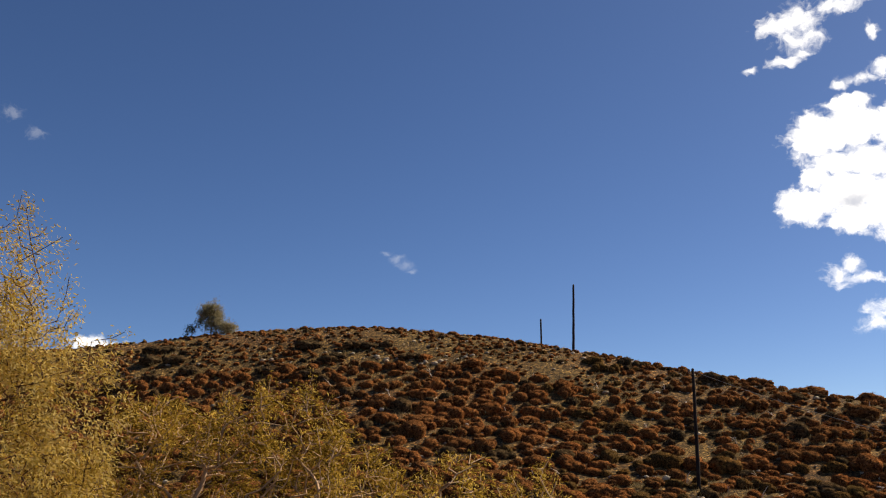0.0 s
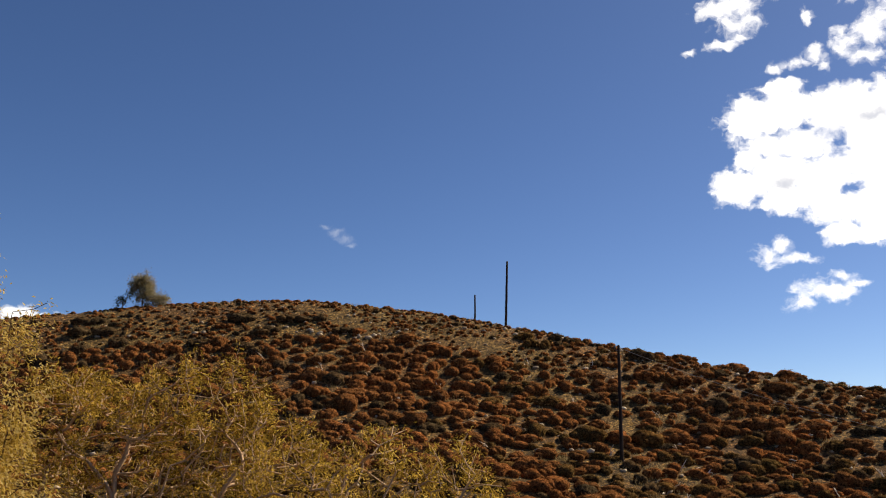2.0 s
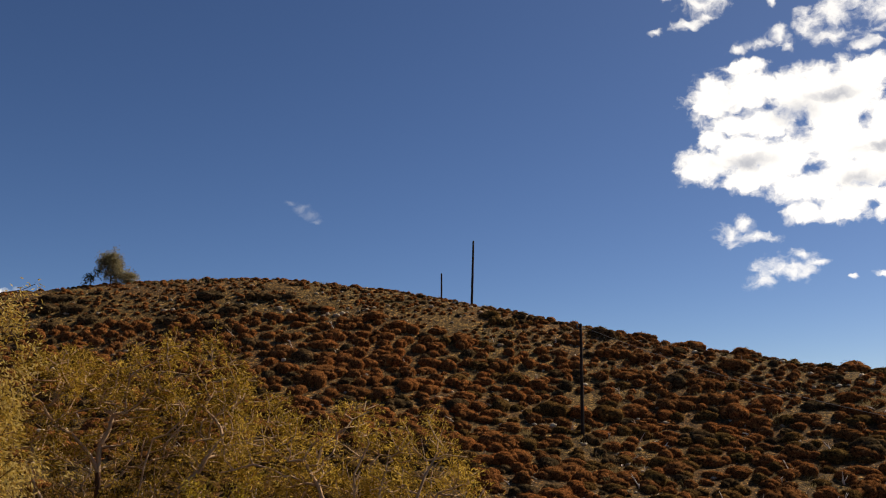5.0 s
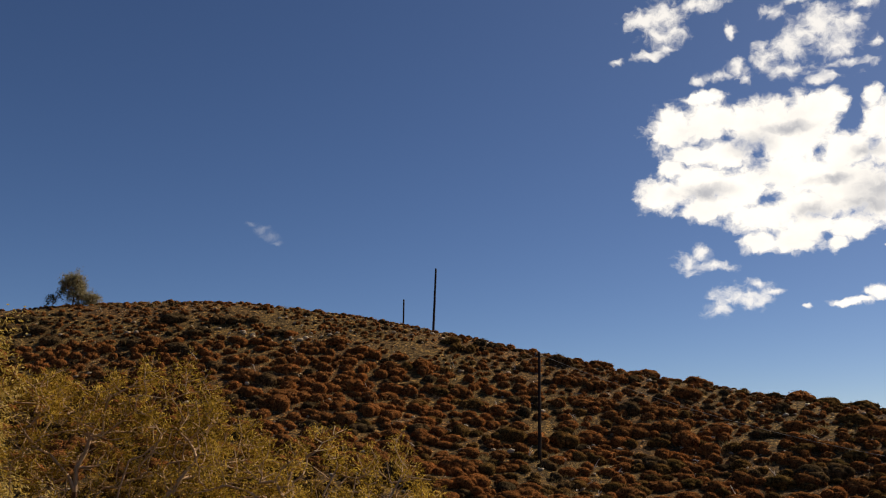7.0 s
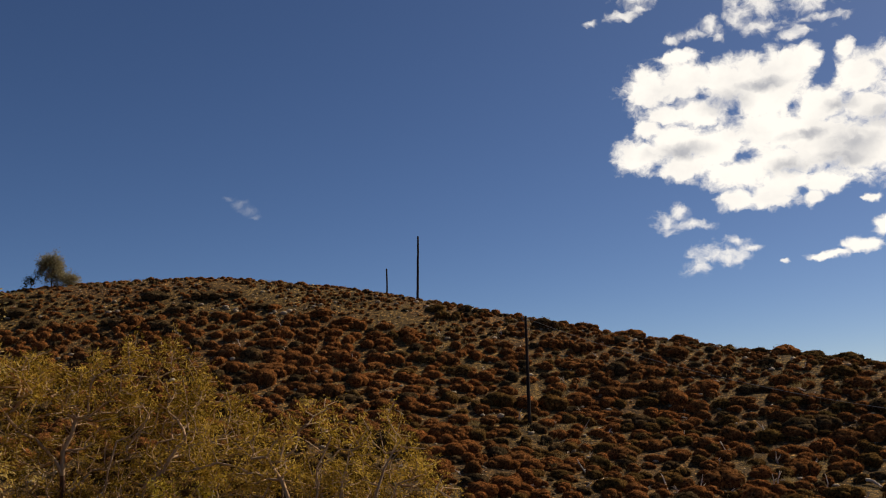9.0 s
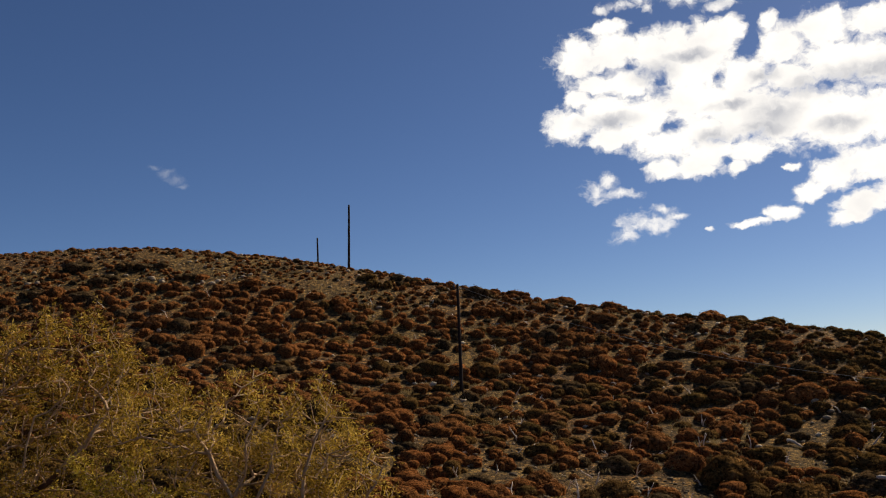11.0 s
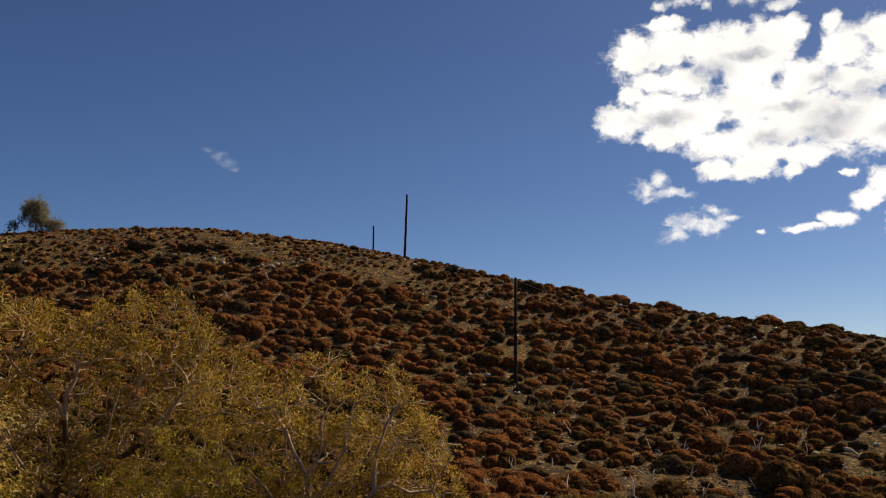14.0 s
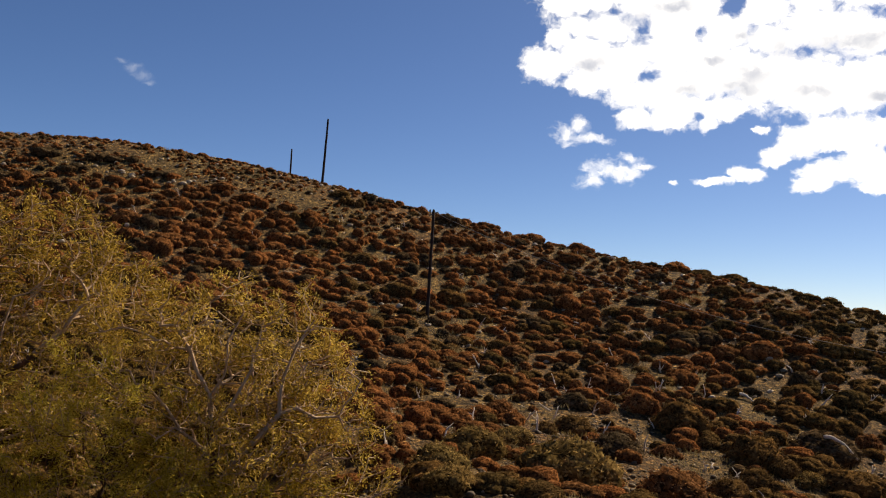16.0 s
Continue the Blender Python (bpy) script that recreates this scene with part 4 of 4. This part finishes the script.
def build_trees():
    # the golden tree with hanging sprays
    f = (-11.4, 20.0, ground(-11.4, 20.0))
    e = tree("golden_tree", f, [(0, 0, -0.3), (0.05, 0, 1.0), (0.2, 0.05, 2.0), (0.35, 0.0, 3.0), (0.45, 0.0, 3.8)],
             crown(f, [(-11.1, 19.86, 6.3, 1.95, 1.9, 1.35), (-10.2, 19.86, 5.2, 1.85, 1.84, 1.55), (-9.2, 19.78, 3.52, 1.9, 1.84, 1.4), (-8.75, 19.78, 1.86, 2.1, 1.93, 1.6), (-8.55, 19.69, 0.2, 2.0, 1.84, 1.4),
                       (-8.4, 19.6, -1.38, 1.84, 1.66, 1.14), (-12.25, 20.12, 5.01, 2.36, 2.36, 2.98), (-7.26, 19.78, 3.88, 0.7, 0.79, 0.44), (-8.4, 19.78, 4.58, 0.88, 0.88, 0.79)]),
             3, 2900, 50, 0.115, 0.033, GOLD, BARK, 0.0080, 0.5, 0.13, per=10, tight=0.30)
    tagged(e, "golden yellow tree with hanging feathery sprays of leaves", "tree", "foreground trees")
    # the broad olive-gold tree
    f = (-5.85, 22.8, ground(-5.85, 22.8))
    limbs = [[(-5.92, 22.8, -2.2), (-5.99, 22.8, -1.76), (-5.89, 22.7, -0.78), (-5.81, 22.8, 0.11), (-5.89, 22.9, 1.1), (-5.6, 23.0, 1.9)],
             [(-5.9, 22.75, -2.2), (-5.43, 22.5, -1.64), (-4.99, 22.4, -0.86), (-4.75, 22.5, 0.22), (-4.5, 22.6, 1.3)],
             [(-5.85, 22.7, -2.6), (-5.15, 22.3, -2.4), (-4.61, 22.1, -2.1), (-3.69, 21.9, -1.8), (-2.9, 21.9, -1.2)],
             [(-5.85, 22.8, 0.6), (-6.24, 22.8, 1.1), (-6.54, 22.8, 1.39), (-7.2, 22.9, 1.9)],
             [(-4.99, 22.4, -0.86), (-4.2, 22.4, -0.3), (-3.4, 22.5, 0.5), (-2.9, 22.6, 1.2)],
             [(-5.95, 22.8, -1.4), (-6.6, 22.6, -0.8), (-7.3, 22.6, 0.2)]]
    e = tree("feathery_tree", f, [(0.05, 0, -0.3), (0.0, 0, 0.3), (-0.05, 0, -2.2 - f[2])],
             crown(f, [(-4.6, 23, 2.7, 2.5, 1.9, 1.5), (-6.9, 23.2, 2.0, 2.2, 1.9, 1.6), (-2.7, 23, 1.5, 2.1, 1.8, 1.4), (-5.2, 22.5, 0.4, 3.6, 2.0, 1.3),
                       (-4.6, 22.0, -1.1, 3.6, 2.2, 1.2)]),
             8, 2000, 33, 0.104, 0.026, AMBER, BARK, 0.0105, 0.12, 0.09, PALE_BARK, 0.68, bough_lines(f, limbs), 130, 7, 0.17)
    tagged(e, "broad thin-crowned tree with olive gold feathery leaves", "tree", "foreground trees")
    # the lower tree in front of the slope
    f = (0.38, 20.6, ground(0.38, 20.6))
    limbs = [[(0.34, 20.6, -2.9), (0.31, 20.55, -2.23), (0.22, 20.5, -1.47), (0.16, 20.5, -0.81), (-0.14, 20.6, -0.24), (-0.38, 20.7, 0.23), (-0.7, 20.8, 0.8)],
             [(0.34, 20.6, -2.9), (0.79, 20.4, -2.3), (1.25, 20.3, -1.74), (1.72, 20.3, -1.18), (2.15, 20.3, -1.0), (2.59, 20.3, -1.21), (3.18, 20.4, -1.2), (3.67, 20.4, -0.33)],
             [(1.72, 20.3, -1.18), (1.81, 20.5, -0.34), (2.1, 20.6, 0.43), (2.59, 20.7, 1.11)],
             [(0.16, 20.5, -0.81), (0.45, 20.4, -0.3), (0.5, 20.4, 0.5), (0.8, 20.5, 1.2)],
             [(0.22, 20.5, -1.47), (0.6, 20.3, -1.0), (1.0, 20.2, -0.2), (1.2, 20.3, 0.6)],
             [(0.31, 20.55, -2.23), (-0.4, 20.4, -1.6), (-1.2, 20.4, -0.6)]]
    e = tree("feathery_tree", f, [(0.05, 0, -0.3), (0.0, 0, 0.4), (-0.04, 0, -2.9 - f[2])],
             crown(f, [(0.5, 20.6, 0.9, 1.7, 1.5, 1.2), (2.0, 20.6, 0.4, 1.6, 1.5, 1.2), (-1.3, 20.8, 0.7, 1.7, 1.5, 1.2), (2.7, 20.6, -0.8, 1.4, 1.4, 1.1),
                       (0.4, 20.4, -0.7, 2.5, 1.6, 1.2), (1.2, 20.0, -1.9, 2.8, 1.8, 0.9), (3.0, 20.3, -2.0, 1.4, 1.3, 1.0), (3.3, 20.0, -3.0, 1.6, 1.2, 0.9), (3.7, 20.2, -1.6, 1.0, 1.0, 0.9), (1.6, 19.8, -3.2, 1.8, 1.2, 0.8), (2.9, 20.4, 0.4, 1.0, 1.0, 0.8)]),
             17, 1900, 30, 0.102, 0.025, AMBER, BARK, 0.0108, 0.1, 0.085, PALE_BARK, 0.68, bough_lines(f, limbs), 170, 7, 0.16)
    tagged(e, "low spreading olive gold tree with pale bare twigs", "tree", "foreground trees")
    # the greener bush between the two
    f = (-2.3, 20.6, ground(-2.3, 20.6))
    e = tree("green_gold_bush", f, [(0, 0, -0.3), (0.05, 0, 0.3), (0.1, 0, 0.7)],
             crown(f, [(-2.4, 20.2, -1.0, 2.0, 1.5, 1.1), (-3.6, 20.3, -2.2, 2.0, 1.5, 1.0), (-1.2, 20.2, -2.3, 1.7, 1.4, 0.9), (-2.2, 19.8, -3.2, 3.0, 1.4, 0.9), (-0.6, 19.6, -2.5, 1.7, 1.3, 0.9), (1.2, 19.4, -3.1, 2.4, 1.2, 0.8), (-5.0, 20.4, -2.8, 1.8, 1.3, 0.9),
                       (-6.5, 20.6, -2.6, 1.8, 1.3, 1.0), (-4.0, 19.8, -3.7, 2.2, 1.2, 0.8), (-7.3, 20.5, -1.4, 1.5, 1.2, 1.0)]),
             31, 2100, 44, 0.09, 0.024, MOSS, BARK, 0.0065, 0.1, 0.085, PALE_BARK, per=7, tight=0.17)
    tagged(e, "greenish gold feathery bush growing between two trees", "bush", "foreground trees")
    # the tree on the skyline
    fx, fy = -19.1, 75.4
    g = ground(fx, fy)
    e = tree("skyline_tree", (fx, fy, g), [(0, 0, -0.3), (0, 0, 0.5), (0.05, 0, 1.0)],
             [(0.0, 0, 1.5, 0.75, 0.7, 0.8), (0.0, 0, 2.0, 0.85, 0.7, 0.6), (1.25, 0, 0.65, 0.85, 0.8, 0.55), (0.2, 0, 0.9, 0.6, 0.7, 0.6)],
             23, 420, 40, 0.12, 0.06, SAGE, BARK, 0.01, 0.1, 0.14, per=4, tight=0.16)
    tagged(e, "grey green bushy tree standing alone on the skyline", "tree")
    fx, fy = -20.9, 75.6
    g = ground(fx, fy)
    e = tree("dark_sapling", (fx, fy, g), [(0, 0, -0.3), (0.2, 0, 0.3), (0.4, 0, 0.6)],
             [(0.3, 0, 0.9, 0.55, 0.4, 0.3), (0.8, 0, 1.3, 0.35, 0.4, 0.35), (-0.3, 0, 0.55, 0.4, 0.3, 0.25)],
             29, 40, 22, 0.14, 0.07, DARKLEAF, BARK, 0.012, 0.1, 0.11, per=3, tight=0.14)
    tagged(e, "small dark green sapling leaning beside the skyline tree", "tree")


build_trees()


# ---------------------------------------------------------------- dead wood, stones, wire
def dead_branch(x, y, length, lean, turn, seed, thick=0.035):
    """A bleached, forked, crooked stick with side twigs; lean 90: lying."""
    rng = np.random.default_rng(seed)
    d = np.array([math.sin(math.radians(lean)), 0, math.cos(math.radians(lean))])
    pts = [np.zeros(3)]
    for i in range(7):
        d = d + rng.normal(0, 0.15, 3)
        d /= np.linalg.norm(d)
        pts.append(pts[-1] + d * length / 7)
    v, f = limb(pts, [thick * (1 - 0.11 * i) for i in range(8)])
    ob = mesh_object("dead_branch", v, f, DEAD, smooth=True)
    for i in (2, 4):
        if rng.random() < 0.75:
            w = d + rng.normal(0, 0.8, 3)
            w /= np.linalg.norm(w)
            m = pts[i] + w * length * 0.2
            e = m + (w + rng.normal(0, 0.35, 3)) * length * 0.16
            part("side_twig", limb([pts[i], m, e], [thick * 0.6, thick * 0.42, thick * 0.15], 5), DEAD, ob, "", True)
    ob.matrix_basis = pose(x, y, ground(x, y) + (0.10 if lean > 60 else -0.05), 0, 0, turn)
    return ob


STICKS = [(30.8, 38.4), (31.0, 38.3), (31.5, 39.0), (9.4, 35.8), (8.8, 33.6), (7.7, 26.5), (5.3, 23.7), (12.7, 36.1), (17.1, 36.0), (15.8, 36.3), (20.0, 35.0), (20.3, 35.1),
          (22.5, 32.6), (25.2, 31.3), (26.9, 32.8), (26.0, 32.7), (20.5, 28.5), (20.8, 25.9), (24.1, 26.4), (14.3, 30.4), (9.9, 30.3), (12.2, 29.6), (15.9, 28.4), (16.1, 33.1),
          (27.6, 33.6), (26.9, 34.8), (28.4, 36.7), (12.8, 38.1), (19.1, 38.8), (22.0, 38.1), (32.8, 37.4), (23.8, 42.4), (18.0, 55.9), (11.8, 46.1)]


def build_dead_wood():
    rng = np.random.default_rng(41)
    for i, (x, y) in enumerate(STICKS):
        ob = dead_branch(x, y, rng.uniform(0.5, 0.85), rng.uniform(5, 45), rng.uniform(0, 360), 100 + i, 0.048)
        tagged(ob, "bleached upright dead stick among the shrubs", "dead branch", "dead sticks")
    for i in range(140):
        r, a = rng.uniform(24, 62), math.radians(rng.uniform(-16, 42))
        x, y = r * math.sin(a), r * math.cos(a)
        ob = dead_branch(x, y, rng.uniform(0.4, 0.85), rng.uniform(15, 80), rng.uniform(0, 360), 200 + i, 0.036)
        tagged(ob, "pale dead stick poking out of the shrubs", "dead branch", "dead sticks")
    for a, b, c, th in (((23.21, 27.94, -2.58), (23.53, 27.41, -2.69), (23.87, 26.90, -3.29), 0.072), ((24.29, 34.99, -1.64), (24.49, 34.72, -1.71), (24.63, 34.23, -2.01), 0.075)):
        a, b, c = np.array(a), np.array(b), np.array(c)
        pts = [a * (1 - w) ** 2 + (4 * b - a - c) * 0.5 * 2 * w * (1 - w) + c * w * w + rng.normal(0, 0.012, 3) for w in np.linspace(0, 1, 11)]
        v, f = limb(pts, [th * (1.15 - 0.07 * k) for k in range(11)], 8)
        tagged(mesh_object("dead_branch", v, f, DEAD, smooth=True), "thick bleached bent dead branch lying on a shrub", "dead branch")


build_dead_wood()


def stone_data(seed):
    rng = np.random.default_rng(seed)
    t = (1 + 5 ** 0.5) / 2
    v = np.array([(-1, t, 0), (1, t, 0), (-1, -t, 0), (1, -t, 0), (0, -1, t), (0, 1, t), (0, -1, -t), (0, 1, -t), (t, 0, -1), (t, 0, 1), (-t, 0, -1), (-t, 0, 1)], float)
    v = v / np.linalg.norm(v, axis=1)[:, None] * rng.uniform(0.65, 1.25, (12, 1)) * np.array([1.0, 0.8, 0.55]) * 0.5
    f = [(0, 11, 5), (0, 5, 1), (0, 1, 7), (0, 7, 10), (0, 10, 11), (1, 5, 9), (5, 11, 4), (11, 10, 2), (10, 7, 6), (7, 1, 8),
         (3, 9, 4), (3, 4, 2), (3, 2, 6), (3, 6, 8), (3, 8, 9), (4, 9, 5), (2, 4, 11), (6, 2, 10), (8, 6, 7), (9, 8, 1)]
    return v, np.array(f)


LEDGE = [(-5.4, 65.8), (-3.7, 64.9), (-1.7, 64.4), (0.3, 64.7), (2.3, 65.3), (-7.5, 66.5)]


def build_stones():
    rng = np.random.default_rng(51)
    kinds = [stone_data(70 + k) for k in range(8)]

    def placed(x, y, s):
        v, f = kinds[int(rng.integers(8))]
        t = rng.uniform(0, 6.28)
        rot = np.array([[math.cos(t), -math.sin(t), 0], [math.sin(t), math.cos(t), 0], [0, 0, 1]]) * s
        return v @ rot.T + np.array([x, y, ground(x, y) + 0.12 * s]), f

    pieces = []
    for _ in range(9000):
        r, a = math.sqrt(rng.uniform(14 ** 2, 74 ** 2)), math.radians(rng.uniform(-25, 45))
        x, y = r * math.sin(a), r * math.cos(a)
        if noise.noise((x * 0.2, y * 0.2, 21.0)) < rng.uniform(-0.7, 0.2):
            continue
        pieces.append(placed(x, y, min(0.5 if r > 38 else 0.16, 0.08 * rng.pareto(2.2) + 0.06)))
    grit = []
    for _ in range(7200):
        r, a = math.sqrt(rng.uniform(17 ** 2, 40 ** 2)), math.radians(rng.uniform(5, 45))
        x, y = r * math.sin(a), r * math.cos(a)
        grit.append(placed(x, y, min(0.3, 0.045 * rng.pareto(2.0) + 0.05)))
    v, f = merge(grit)
    tagged(mesh_object("gravel", v, f, PEBBLE), "brown grey gravel lying between the shrubs", "gravel", kind="stuff")
    v, f = merge(pieces)
    tagged(mesh_object("loose_stones", v, f, STONE), "loose pale stones strewn over the hillside soil", "stones", kind="stuff")
    for cx, cy in LEDGE:
        for _ in range(4):
            x, y, s = cx + rng.normal(0, 0.8), cy + rng.normal(0, 0.35), rng.uniform(0.3, 0.65)
            v, f = kinds[int(rng.integers(8))]
            ob = mesh_object("rock", v, f, STONE)
            ob.matrix_basis = pose(x, y, ground(x, y) + 0.1 * s, 0, 0, rng.uniform(0, 360)) @ Matrix.Diagonal((s, s, s, 1))
            tagged(ob, "pale angular rock in a low outcrop on the slope", "rock", "outcrop rocks")


build_stones()


def build_grass():
    """Dry stalks and straw between the shrubs."""
    rng = np.random.default_rng(61)
    pos = []
    for _ in range(5200):
        r, a = math.sqrt(rng.uniform(14 ** 2, 76 ** 2)), math.radians(rng.uniform(-26, 45))
        x, y = r * math.sin(a), r * math.cos(a)
        if noise.noise((x * 0.25, y * 0.25, 31.0)) < 0.0:
            continue
        k = 14
        q = np.c_[x + rng.normal(0, 0.16, k), y + rng.normal(0, 0.16, k), np.full(k, ground(x, y) - 0.02)]
        pos.append(q)
    pos = np.concatenate(pos)
    up = np.c_[rng.normal(0, 0.35, (len(pos), 2)), np.full(len(pos), 1.0)]
    v, f = leaves(rng, pos, up, 0.24, 0.022)
    tagged(mesh_object("dry_grass", v, f, STRAW), "tufts of dry straw coloured grass between shrubs", "grass", kind="stuff")


build_grass()


def straw_tuft(x, y, size, seed):
    """One clump of dry grass: a sheaf of leaning blades."""
    rng = np.random.default_rng(seed)
    n = 110
    a, d = rng.uniform(0, 6.28, n), rng.uniform(0, 0.3, n) * size
    pos = np.c_[d * np.cos(a), d * np.sin(a), np.full(n, -0.02)]
    up = np.c_[np.cos(a) * rng.uniform(0.1, 0.7, n), np.sin(a) * rng.uniform(0.1, 0.7, n), np.ones(n)]
    v, f = leaves(rng, pos, up, 0.45 * size, 0.016)
    ob = mesh_object("straw_tuft", v, f, STRAW)
    ob.location = (x, y, ground(x, y))
    tagged(ob, "clump of dry straw coloured grass between brown shrubs", "grass tuft", "straw tufts")


for i, (x, y, size) in enumerate(((28.2, 46.2, 1.1), (29.1, 46.7, 0.9), (11.6, 38.7, 0.8), (12.2, 40.0, 0.9), (9.1, 43.8, 0.8), (9.3, 45.3, 0.8), (27.3, 33.9, 0.7), (21.0, 35.6, 0.6))):
    straw_tuft(x, y, size, 300 + i)


def build_wire():
    a, b = np.array([12.35, 45.85, 6.8]), np.array([36.0, 25.0, 0.0])
    pts = []
    for i in range(41):
        s = 1.05 * i / 40
        p = a + (b - a) * s
        p[2] = 6.8 - 13.8 * s + 7.1 * s * s
        pts.append(p)
    v, f = tubes([(pts[i], pts[i + 1], 0.010, 0.010) for i in range(40)], 5)
    tagged(mesh_object("overhead_wire", v, f, WIRE), "thin pale overhead wire sagging down from the utility pole", "wire")


build_wire()
